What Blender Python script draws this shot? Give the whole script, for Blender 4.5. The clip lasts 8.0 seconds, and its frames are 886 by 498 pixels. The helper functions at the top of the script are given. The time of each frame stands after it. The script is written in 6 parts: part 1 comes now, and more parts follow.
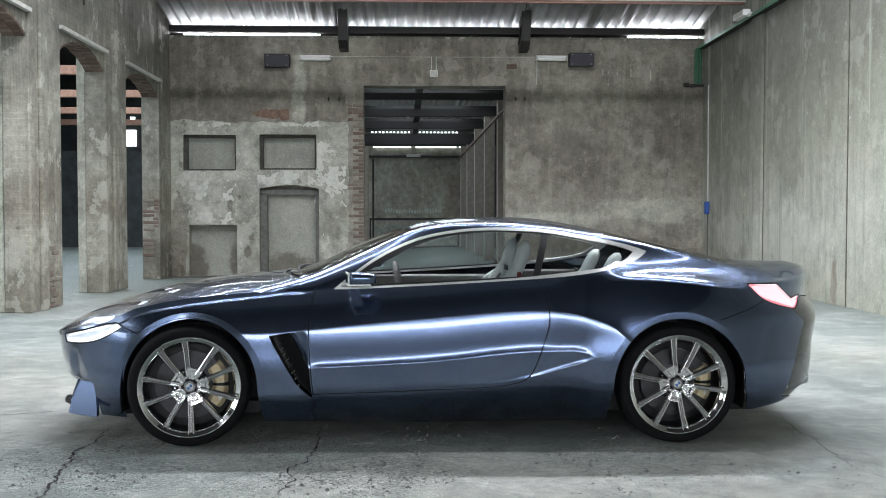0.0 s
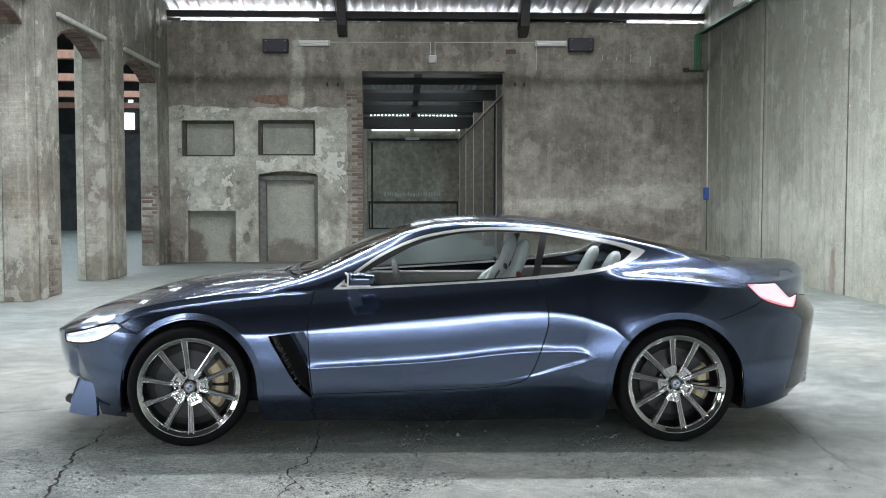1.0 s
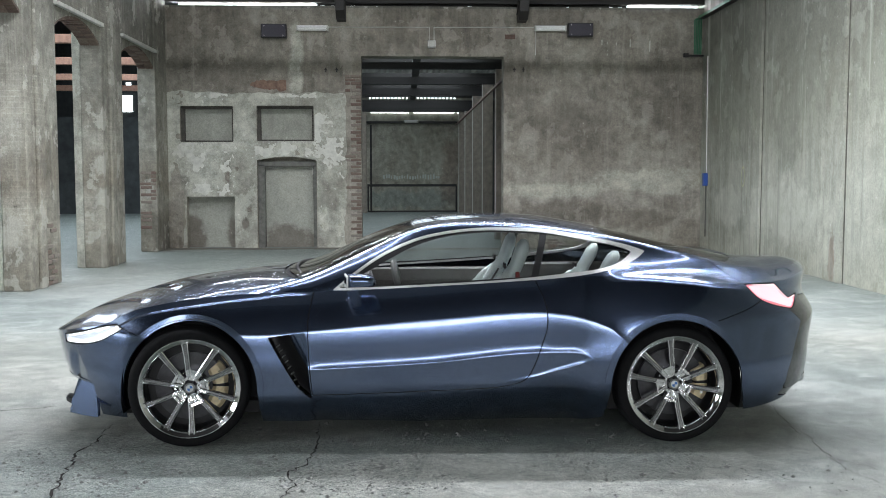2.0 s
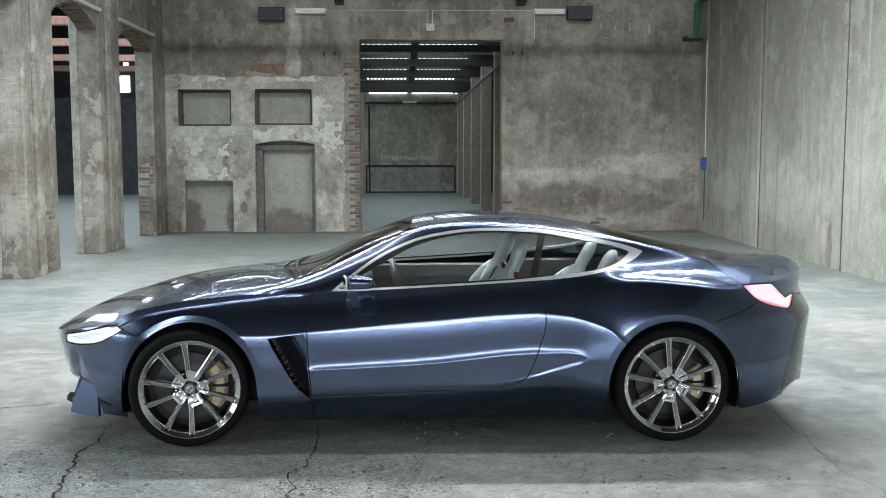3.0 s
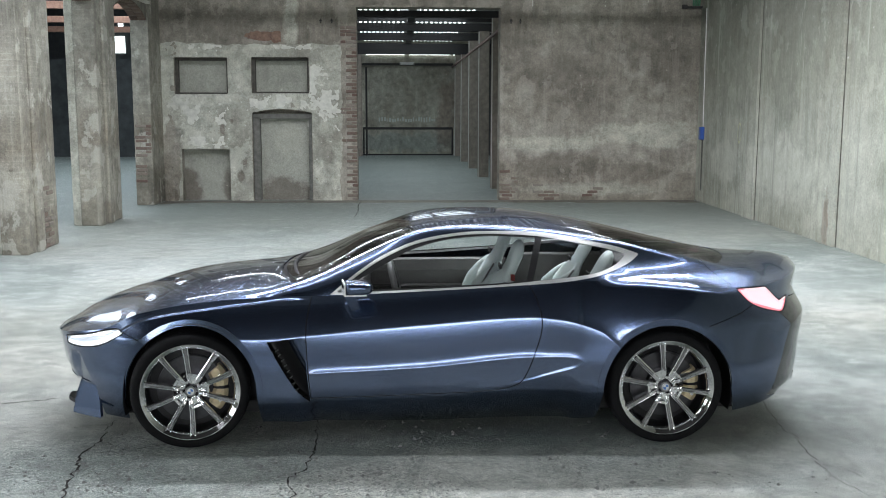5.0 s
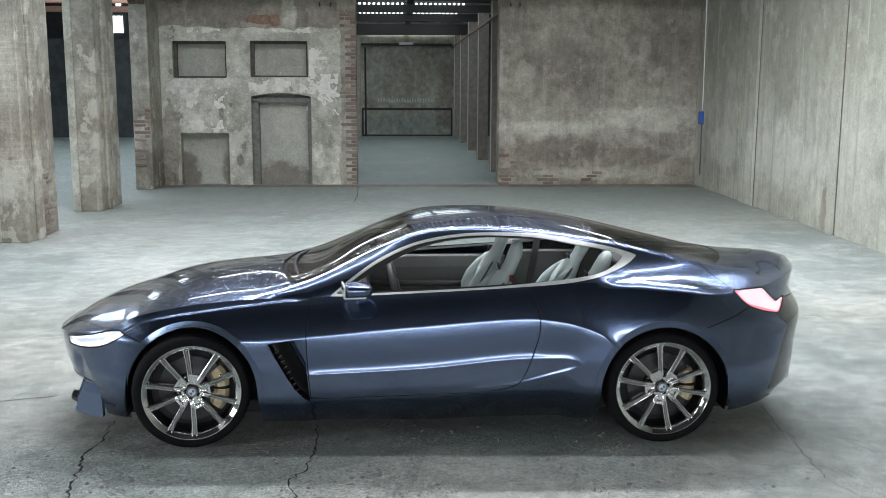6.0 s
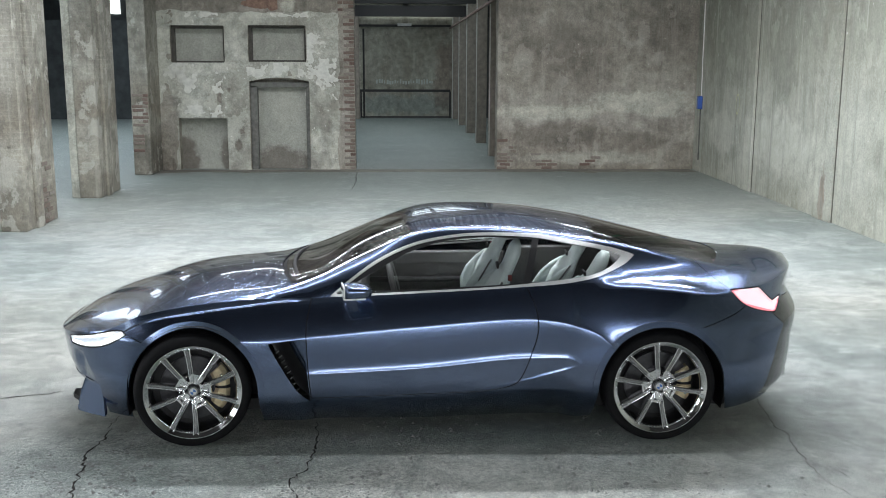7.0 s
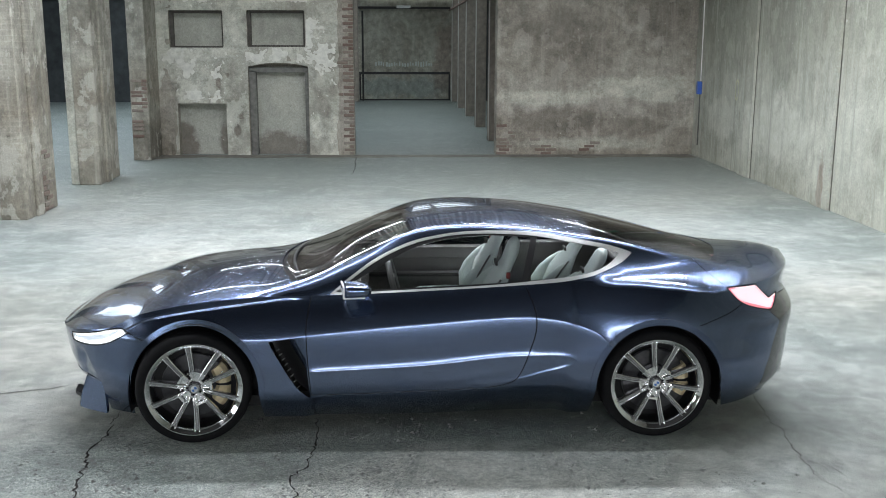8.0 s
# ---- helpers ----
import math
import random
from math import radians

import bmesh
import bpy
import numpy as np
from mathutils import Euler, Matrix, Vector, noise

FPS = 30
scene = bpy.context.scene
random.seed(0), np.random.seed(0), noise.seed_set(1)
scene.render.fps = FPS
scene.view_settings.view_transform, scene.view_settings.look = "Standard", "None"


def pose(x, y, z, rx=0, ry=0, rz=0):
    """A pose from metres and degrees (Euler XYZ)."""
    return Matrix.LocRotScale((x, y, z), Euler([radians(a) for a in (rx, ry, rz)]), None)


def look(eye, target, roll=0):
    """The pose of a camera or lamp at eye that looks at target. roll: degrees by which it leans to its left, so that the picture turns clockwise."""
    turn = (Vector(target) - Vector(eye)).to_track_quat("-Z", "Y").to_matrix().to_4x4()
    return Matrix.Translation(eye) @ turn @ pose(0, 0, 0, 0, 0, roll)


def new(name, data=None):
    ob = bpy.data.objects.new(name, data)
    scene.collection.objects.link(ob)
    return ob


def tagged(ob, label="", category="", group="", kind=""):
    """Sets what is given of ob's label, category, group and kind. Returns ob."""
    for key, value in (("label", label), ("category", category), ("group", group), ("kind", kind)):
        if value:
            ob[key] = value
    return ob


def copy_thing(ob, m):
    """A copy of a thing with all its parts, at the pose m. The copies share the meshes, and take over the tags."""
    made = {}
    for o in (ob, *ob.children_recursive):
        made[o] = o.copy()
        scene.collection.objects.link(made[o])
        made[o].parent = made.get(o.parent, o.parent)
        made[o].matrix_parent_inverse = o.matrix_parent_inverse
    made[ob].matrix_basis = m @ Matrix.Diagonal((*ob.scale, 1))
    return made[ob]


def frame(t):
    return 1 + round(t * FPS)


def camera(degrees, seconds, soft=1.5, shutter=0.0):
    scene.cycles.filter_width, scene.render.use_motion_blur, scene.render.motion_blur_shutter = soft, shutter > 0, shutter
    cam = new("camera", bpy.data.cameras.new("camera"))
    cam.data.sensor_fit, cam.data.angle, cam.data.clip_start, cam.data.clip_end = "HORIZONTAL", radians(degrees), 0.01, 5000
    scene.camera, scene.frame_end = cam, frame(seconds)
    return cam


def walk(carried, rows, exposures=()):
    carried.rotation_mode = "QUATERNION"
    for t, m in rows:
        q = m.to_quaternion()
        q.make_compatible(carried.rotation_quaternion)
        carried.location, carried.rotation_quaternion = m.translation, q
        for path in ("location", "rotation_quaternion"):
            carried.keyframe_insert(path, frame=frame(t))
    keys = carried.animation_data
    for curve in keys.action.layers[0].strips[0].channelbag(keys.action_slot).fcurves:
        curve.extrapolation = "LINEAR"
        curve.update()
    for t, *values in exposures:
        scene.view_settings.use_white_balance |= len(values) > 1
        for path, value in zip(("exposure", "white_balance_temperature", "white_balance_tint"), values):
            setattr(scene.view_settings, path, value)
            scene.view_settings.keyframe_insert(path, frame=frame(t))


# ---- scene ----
cam = camera(48.1, 8.0, soft=0.9)
PATH = [
    (0, (-0.169, -5.703, 1.339), (-0.096, -3.705, 1.269), -0.0),
    (0.5, (-0.169, -5.699, 1.393), (-0.096, -3.702, 1.304), -0.0),
    (1, (-0.17, -5.698, 1.454), (-0.095, -3.703, 1.345), -0.0),
    (1.5, (-0.171, -5.697, 1.513), (-0.095, -3.702, 1.385), 0.0),
    (3, (-0.174, -5.702, 1.717), (-0.094, -3.713, 1.523), 0.0),
    (3.5, (-0.174, -5.701, 1.785), (-0.093, -3.714, 1.57), 0.1),
    (4, (-0.175, -5.705, 1.862), (-0.093, -3.721, 1.624), 0.1),
    (4.5, (-0.176, -5.71, 1.934), (-0.092, -3.728, 1.674), 0.1),
    (6, (-0.178, -5.729, 2.159), (-0.091, -3.758, 1.832), 0.2),
    (6.5, (-0.18, -5.734, 2.227), (-0.092, -3.767, 1.879), 0.2),
    (7, (-0.182, -5.742, 2.294), (-0.092, -3.778, 1.925), 0.2),
    (7.5, (-0.18, -5.749, 2.355), (-0.09, -3.79, 1.966), 0.2),
    (8, (-0.18, -5.758, 2.41), (-0.089, -3.802, 2.002), 0.2),
]
walk(cam, [(t, look(eye, target, roll)) for t, eye, target, roll in PATH])

# ---------------------------------------------------------------- light
world = bpy.data.worlds.new("sky")
scene.world = world
world.use_nodes = True
wn = world.node_tree.nodes
sky = wn.new("ShaderNodeTexSky")
sky.sky_type, sky.sun_disc = "NISHITA", False
sky.sun_elevation, sky.sun_rotation = radians(48), radians(200)
world.node_tree.links.new(sky.outputs[0], wn["Background"].inputs[0])
wn["Background"].inputs[1].default_value = 0.12


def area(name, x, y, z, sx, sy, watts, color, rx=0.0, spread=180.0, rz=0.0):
    """Daylight by an opening, or added fill; a narrower spread lights upper walls less."""
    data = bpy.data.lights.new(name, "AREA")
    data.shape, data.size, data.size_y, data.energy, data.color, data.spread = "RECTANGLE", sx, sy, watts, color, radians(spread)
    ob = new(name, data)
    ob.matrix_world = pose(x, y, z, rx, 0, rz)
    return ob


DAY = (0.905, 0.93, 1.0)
area("roof_slit_light", 0.5, 5.3, 7.28, 9.8, 0.4, 1190, DAY, 0, 146)
# fill above the car, added to brighten its roof pillar and haunch
area("mid_slit_light", 0.5, 1.6, 7.28, 11.0, 0.3, 220, DAY, 0, 156)
# fill below the closed roof slope, added for car roof and back wall
area("sheet_joint_light", 0.5, 10.6, 6.74, 11.0, 0.35, 620, DAY, 16)
# unseen fill from the front, added for the highlights on the car's side
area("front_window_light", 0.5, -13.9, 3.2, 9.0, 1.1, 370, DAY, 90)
area("back_slit_light", 0.5, 16.42, 5.22, 11.4, 0.28, 400, DAY, -97)
# unseen fill from the left, added to brighten the car's nose
area("west_window_light", -15.8, -5.25, 3.7, 13.5, 3.0, 560, DAY, 90, 180, -90)
# fill added under the closed passage roof; no skylight is built
area("passage_skylight", 0.3, 27.0, 4.95, 3.0, 16.0, 350, (0.82, 0.93, 1.0))
# weak unseen fill at the left, added under the closed roof
area("side_hall_light", -10.0, -4.0, 6.9, 5.0, 8.0, 60, DAY)
# fill added under the side hall's closed roof, for its bright floor
area("side_hall_skylight", -10.0, 20.0, 6.6, 5.0, 24.0, 1650, (0.78, 0.89, 1.0))

# ---------------------------------------------------------------- materials


def nodes_of(name):
    m = bpy.data.materials.new(name)
    m.use_nodes = True
    t = m.node_tree
    return m, t.nodes, t.links, t.nodes["Principled BSDF"]


def noise_tex(n, l, scale, detail=5.0, rough=0.6, vec=None, stretch=None):
    tc = n.new("ShaderNodeTexCoord")
    out = tc.outputs["Object"] if vec is None else vec
    if stretch:
        mp = n.new("ShaderNodeMapping")
        mp.inputs["Scale"].default_value = stretch
        l.new(out, mp.inputs["Vector"])
        out = mp.outputs[0]
    t = n.new("ShaderNodeTexNoise")
    t.inputs["Scale"].default_value, t.inputs["Detail"].default_value, t.inputs["Roughness"].default_value = scale, detail, rough
    l.new(out, t.inputs["Vector"])
    return t.outputs["Fac"]


def ramp(n, l, fac, *stops):
    r = n.new("ShaderNodeValToRGB")
    e = r.color_ramp.elements
    while len(e) < len(stops):
        e.new(0.5)
    for k, (p, c) in enumerate(stops):
        e[k].position, e[k].color = p, (*c, 1) if len(c) == 3 else c
    l.new(fac, r.inputs[0])
    return r.outputs[0]


def mix(n, l, fac, a, b, blend="MIX"):
    x = n.new("ShaderNodeMix")
    x.data_type, x.blend_type = "RGBA", blend
    for sock, v in ((x.inputs[0], fac), (x.inputs[6], a), (x.inputs[7], b)):
        if isinstance(v, (int, float)):
            sock.default_value = v
        elif isinstance(v, tuple):
            sock.default_value = (*v, 1)
        else:
            l.new(v, sock)
    return x.outputs[2]


def bump(n, l, height, strength, dist, bsdf):
    b = n.new("ShaderNodeBump")
    b.inputs["Strength"].default_value, b.inputs["Distance"].default_value = strength, dist
    l.new(height, b.inputs["Height"])
    l.new(b.outputs[0], bsdf.inputs["Normal"])


def plain(name, color, rough=0.5, metal=0.0, coat=0.0, vary=0.15, scale=40.0):
    """A simple surface with slight mottling."""
    m, n, l, b = nodes_of(name)
    f = noise_tex(n, l, scale)
    lo = tuple(c * (1 - vary) for c in color)
    hi = tuple(min(1.0, c * (1 + vary)) for c in color)
    l.new(ramp(n, l, f, (0.3, lo), (0.7, hi)), b.inputs["Base Color"])
    b.inputs["Roughness"].default_value, b.inputs["Metallic"].default_value = rough, metal
    b.inputs["Coat Weight"].default_value = coat
    return m


def blotch(n, l, c, spots, warp):
    """Soft-edged stains with ragged outlines: (centre, radii, colour, strength) each."""
    tc = n.new("ShaderNodeTexCoord")
    for at, size, color, strength in spots:
        sub, div, ln = (n.new("ShaderNodeVectorMath") for _ in range(3))
        sub.operation, div.operation, ln.operation = "SUBTRACT", "DIVIDE", "LENGTH"
        l.new(tc.outputs["Object"], sub.inputs[0])
        sub.inputs[1].default_value, div.inputs[1].default_value = at, size
        l.new(sub.outputs[0], div.inputs[0])
        l.new(div.outputs[0], ln.inputs[0])
        add = n.new("ShaderNodeMath")
        add.operation = "MULTIPLY_ADD"
        l.new(warp, add.inputs[0])
        add.inputs[1].default_value = 2.6
        l.new(ln.outputs["Value"], add.inputs[2])
        m = n.new("ShaderNodeMapRange")
        m.interpolation_type = "SMOOTHSTEP"
        m.inputs["From Min"].default_value, m.inputs["From Max"].default_value = 1.85, 2.45
        m.inputs["To Min"].default_value, m.inputs["To Max"].default_value = strength, 0.0
        l.new(add.outputs[0], m.inputs["Value"])
        c = mix(n, l, m.outputs[0], c, color)
    return c


def plaster(name, light, mid, dark, courses=0.0, stain_shade=None, runs=0.0, spots=(), mottle=0.65, sand=0.6, peel=0.0):
    """Old plaster: large stains, streaks that run down, mottling, pits and pale flecks; courses of brick may show through."""
    m, n, l, b = nodes_of(name)
    big = noise_tex(n, l, 0.6, 8, 0.65)
    streak = noise_tex(n, l, 1.6, 8, 0.65, stretch=(3.0, 3.0, 0.22))
    mott = noise_tex(n, l, 4.5, 10, 0.72)
    fine = noise_tex(n, l, 30.0, 6, 0.75)
    c = mix(n, l, ramp(n, l, big, (0.40, (0, 0, 0)), (0.60, (1, 1, 1))), dark, light)
    c = mix(n, l, ramp(n, l, streak, (0.42, (0, 0, 0)), (0.64, (0.85, 0.85, 0.85))), c, mid)
    # tone by height: stains, and in some walls shade put in towards the top
    if stain_shade:
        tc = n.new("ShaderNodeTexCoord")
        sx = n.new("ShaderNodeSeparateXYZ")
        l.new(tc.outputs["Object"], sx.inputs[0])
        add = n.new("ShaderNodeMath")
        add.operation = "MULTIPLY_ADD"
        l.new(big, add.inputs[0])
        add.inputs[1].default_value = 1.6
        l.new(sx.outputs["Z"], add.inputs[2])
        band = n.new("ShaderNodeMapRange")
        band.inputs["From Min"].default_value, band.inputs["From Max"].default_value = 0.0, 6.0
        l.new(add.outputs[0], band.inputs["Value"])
        c = mix(n, l, 0.75, c, ramp(n, l, band.outputs[0], *stain_shade), "MULTIPLY")
    if spots:
        c = blotch(n, l, c, spots, noise_tex(n, l, 2.2, 9, 0.68))
    c = mix(n, l, mottle, c, ramp(n, l, mott, (0.32, (0.22, 0.22, 0.22)), (0.68, (0.75, 0.75, 0.75))), "OVERLAY")
    c = mix(n, l, 0.5, c, ramp(n, l, fine, (0.3, (0.3, 0.3, 0.3)), (0.7, (0.68, 0.68, 0.68))), "OVERLAY")
    grain = noise_tex(n, l, 75.0, 4, 0.7)
    if peel:
        # thin skins of paint that have come away in sharp-edged scabs
        scab = noise_tex(n, l, 1.9, 12, 0.62, stretch=(1.0, 1.0, 0.8))
        c = mix(n, l, ramp(n, l, scab, (0.565, (0, 0, 0)), (0.58, (peel, peel, peel))), c, tuple(min(0.7, x * 1.12) for x in light))
        c = mix(n, l, ramp(n, l, scab, (0.385, (peel, peel, peel)), (0.40, (0, 0, 0))), c, tuple(x * 0.85 for x in dark))
    c = mix(n, l, sand, c, ramp(n, l, grain, (0.32, (0.28, 0.28, 0.28)), (0.68, (0.72, 0.72, 0.72))), "OVERLAY")
    spot = noise_tex(n, l, 9.0, 4, 0.6)
    c = mix(n, l, ramp(n, l, spot, (0.70, (0, 0, 0)), (0.735, (0.7, 0.7, 0.7))), c, tuple(min(0.7, x * 1.7) for x in light))
    c = mix(n, l, ramp(n, l, spot, (0.26, (0.6, 0.6, 0.6)), (0.30, (0, 0, 0))), c, tuple(x * 0.5 for x in dark))
    if runs:
        run = noise_tex(n, l, 2.6, 10, 0.72, stretch=(1.5, 1.5, 0.06))
        c = mix(n, l, ramp(n, l, run, (0.52, (0, 0, 0)), (0.66, (runs, runs, runs))), c, tuple(x * 0.62 for x in dark))
        c = mix(n, l, ramp(n, l, run, (0.32, (runs, runs, runs)), (0.44, (0, 0, 0))), c, tuple(min(0.7, x * 1.2) for x in light))
    if courses:
        tc = n.new("ShaderNodeTexCoord")
        sx = n.new("ShaderNodeSeparateXYZ")
        cx = n.new("ShaderNodeCombineXYZ")
        l.new(tc.outputs["Object"], sx.inputs[0])
        l.new(sx.outputs["X"], cx.inputs["X"])
        l.new(sx.outputs["Z"], cx.inputs["Y"])
        br = n.new("ShaderNodeTexBrick")
        br.inputs["Scale"].default_value = 1.0
        br.inputs["Brick Width"].default_value, br.inputs["Row Height"].default_value, br.inputs["Mortar Size"].default_value = 0.25, 0.075, 0.008
        br.inputs["Color1"].default_value, br.inputs["Color2"].default_value, br.inputs["Mortar"].default_value = (0.42, 0.40, 0.39, 1), (0.56, 0.53, 0.51, 1), (0.68, 0.68, 0.66, 1)
        l.new(cx.outputs[0], br.inputs["Vector"])
        gate = ramp(n, l, noise_tex(n, l, 0.9, 4, 0.6), (0.45, (0, 0, 0)), (0.60, (courses, courses, courses)))
        c = mix(n, l, gate, c, mix(n, l, 1.0, c, br.outputs["Color"], "OVERLAY"))
    l.new(c, b.inputs["Base Color"])
    b.inputs["Roughness"].default_value = 0.9
    bump(n, l, mix(n, l, 0.3, mott, fine), 0.6, 0.03, b)
    return m


def concrete_floor(name="worn_concrete", tone=1.0, relief=0.022):
    """Worn concrete: broad tone changes, scuffed pale dust, dark damp marks, pits and fine grain."""
    m, n, l, b = nodes_of(name)
    big = noise_tex(n, l, 0.42, 9, 0.62)
    dust = noise_tex(n, l, 1.3, 12, 0.70)
    med = noise_tex(n, l, 6.0, 12, 0.75)
    fine = noise_tex(n, l, 70.0, 6, 0.75)
    pits = noise_tex(n, l, 26.0, 5, 0.62)
    c = mix(n, l, ramp(n, l, big, (0.40, (0, 0, 0)), (0.60, (1, 1, 1))), (0.205, 0.225, 0.207), (0.37, 0.375, 0.35))
    c = mix(n, l, ramp(n, l, dust, (0.50, (0, 0, 0)), (0.66, (0.6, 0.6, 0.6))), c, (0.42, 0.425, 0.40))
    c = mix(n, l, ramp(n, l, dust, (0.34, (0.6, 0.6, 0.6)), (0.45, (0, 0, 0))), c, (0.17, 0.183, 0.17))
    # warm and cool casts from old spills and dust
    cast = noise_tex(n, l, 0.23, 7, 0.6)
    c = mix(n, l, 0.8, c, ramp(n, l, cast, (0.42, (0.975, 0.98, 0.99)), (0.58, (1.0, 0.945, 0.895))), "MULTIPLY")
    # light falling off towards the back of the hall, put into the colour
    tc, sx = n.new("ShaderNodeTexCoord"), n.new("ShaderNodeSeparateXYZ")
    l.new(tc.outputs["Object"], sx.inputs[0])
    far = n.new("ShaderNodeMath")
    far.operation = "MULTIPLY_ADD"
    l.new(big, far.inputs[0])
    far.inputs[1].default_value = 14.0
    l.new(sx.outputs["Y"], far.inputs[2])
    far_shade = n.new("ShaderNodeMapRange")
    far_shade.interpolation_type = "SMOOTHSTEP"
    far_shade.inputs["From Min"].default_value, far_shade.inputs["From Max"].default_value, far_shade.inputs["To Max"].default_value = 13.0, 21.5, 0.80
    l.new(far.outputs[0], far_shade.inputs["Value"])
    c = mix(n, l, far_shade.outputs[0], c, (0.165, 0.182, 0.165))
    c = mix(n, l, 0.6, c, ramp(n, l, med, (0.36, (0.22, 0.22, 0.22)), (0.64, (0.75, 0.75, 0.75))), "OVERLAY")
    c = mix(n, l, 0.6, c, ramp(n, l, fine, (0.3, (0.28, 0.28, 0.28)), (0.7, (0.70, 0.70, 0.70))), "OVERLAY")
    scuff = noise_tex(n, l, 3.4, 14, 0.78)
    c = mix(n, l, ramp(n, l, scuff, (0.56, (0, 0, 0)), (0.64, (0.55, 0.55, 0.55))), c, (0.45, 0.455, 0.43))
    c = mix(n, l, ramp(n, l, scuff, (0.36, (0.6, 0.6, 0.6)), (0.45, (0, 0, 0))), c, (0.17, 0.18, 0.168))
    chip = noise_tex(n, l, 8.5, 6, 0.66)
    c = mix(n, l, ramp(n, l, chip, (0.645, (0, 0, 0)), (0.665, (0.6, 0.6, 0.6))), c, (0.47, 0.465, 0.435))
    c = mix(n, l, ramp(n, l, chip, (0.325, (0.6, 0.6, 0.6)), (0.345, (0, 0, 0))), c, (0.13, 0.135, 0.125))
    speck = noise_tex(n, l, 140.0, 3, 0.6)
    c = mix(n, l, 0.95, c, ramp(n, l, speck, (0.36, (0.16, 0.22, 0.22)), (0.64, (0.78, 0.78, 0.78))), "OVERLAY")
    c = mix(n, l, ramp(n, l, pits, (0.30, (0.75, 0.75, 0.75)), (0.36, (0, 0, 0))), c, (0.10, 0.10, 0.095))
    c = mix(n, l, 1.0, c, (tone, tone, tone), "MULTIPLY")
    l.new(ramp(n, l, med, (0.3, (0.42, 0.42, 0.42)), (0.7, (0.75, 0.75, 0.75))), b.inputs["Roughness"])
    # where the skin has worn off near the car the bare aggregate stands rough
    worn = blotch(n, l, (0.0, 0.0, 0.0), [((-1.3, -0.3, 0), (1.9, 0.85, 9), (1, 1, 1), 1.0), ((0.6, -0.3, 0), (1.5, 0.6, 9), (1, 1, 1), 0.8)], noise_tex(n, l, 1.8, 10, 0.7))
    stones = noise_tex(n, l, 34.0, 10, 0.72)
    rough_c = mix(n, l, 0.75, c, ramp(n, l, stones, (0.36, (0.34, 0.36, 0.38)), (0.60, (0.92, 0.92, 0.92))), "OVERLAY")
    l.new(mix(n, l, worn, c, rough_c), b.inputs["Base Color"])
    smooth_h = mix(n, l, 0.35, mix(n, l, 0.5, med, pits), fine)
    bump(n, l, mix(n, l, worn, smooth_h, mix(n, l, 0.45, smooth_h, ramp(n, l, stones, (0.30, (0, 0, 0)), (0.70, (1, 1, 1))))), 0.9, relief, b)
    return m


def car_paint():
    m, n, l, b = nodes_of("blue_car_paint")
    f = noise_tex(n, l, 900.0, 2)
    l.new(ramp(n, l, f, (0.35, (0.086, 0.119, 0.200)), (0.65, (0.137, 0.183, 0.294))), b.inputs["Base Color"])
    b.inputs["Metallic"].default_value, b.inputs["Roughness"].default_value = 1.0, 0.235
    b.inputs["Coat Weight"].default_value, b.inputs["Coat Roughness"].default_value = 1.0, 0.02
    return m


def glass_mat(name, tint, rough=0.0):
    m, n, l, b = nodes_of(name)
    b.inputs["Base Color"].default_value = (*tint, 1)
    b.inputs["Roughness"].default_value, b.inputs["IOR"].default_value = rough, 1.45
    b.inputs["Transmission Weight"].default_value = 1.0
    return m


def glow(name, color, strength):
    m, n, l, b = nodes_of(name)
    b.inputs["Base Color"].default_value = (*color, 1)
    b.inputs["Emission Color"].default_value = (*color, 1)
    b.inputs["Emission Strength"].default_value = strength
    return m


# stains of the walls, placed where they show
BROWN, LIME = (0.17, 0.152, 0.126), (0.47, 0.465, 0.395)
WALL_SPOTS = (
    ((3.0, 15.9, 1.22), (1.3, 2, 0.20), LIME, 0.9), ((5.2, 15.9, 1.45), (1.3, 2, 0.28), LIME, 1.0),
    ((3.4, 15.9, 0.78), (1.1, 2, 0.32), BROWN, 0.8), ((5.0, 15.9, 0.62), (0.9, 2, 0.24), BROWN, 0.55),
    ((3.6, 15.9, 2.5), (1.4, 2, 0.7), BROWN, 0.45), ((5.6, 15.9, 3.3), (0.6, 2, 1.2), BROWN, 0.4),
    ((-2.48, 15.9, 4.0), (0.16, 2, 0.85), LIME, 0.8), ((-3.9, 15.9, 3.75), (1.2, 2, 0.35), BROWN, 0.6),
    ((3.9, 15.9, 0.25), (1.8, 2, 0.16), LIME, 0.5))
INFILL_SPOTS = (
    ((-4.75, 16.1, 0.28), (0.26, 2, 0.55), BROWN, 0.9), ((-3.9, 16.1, 0.15), (0.14, 2, 0.5), BROWN, 0.8),
    ((-2.67, 16.1, 0.1), (0.75, 2, 0.42), BROWN, 0.85), ((-2.6, 16.1, 1.3), (0.4, 2, 0.5), (0.46, 0.46, 0.39), 0.5))
COAT_SPOTS = (
    ((-3.6, 15.9, 0.55), (0.09, 2, 0.2), BROWN, 0.9), ((-5.0, 15.9, 1.25), (0.2, 2, 0.5), BROWN, 0.6),
    ((-1.75, 15.9, 0.9), (0.14, 2, 0.45), BROWN, 0.45), ((-4.3, 15.9, 2.15), (1.0, 2, 0.14), (0.60, 0.60, 0.53), 0.6),
    ((-2.3, 15.9, 0.2), (1.0, 2, 0.22), BROWN, 0.45))
GREENISH = (0.28, 0.29, 0.24)
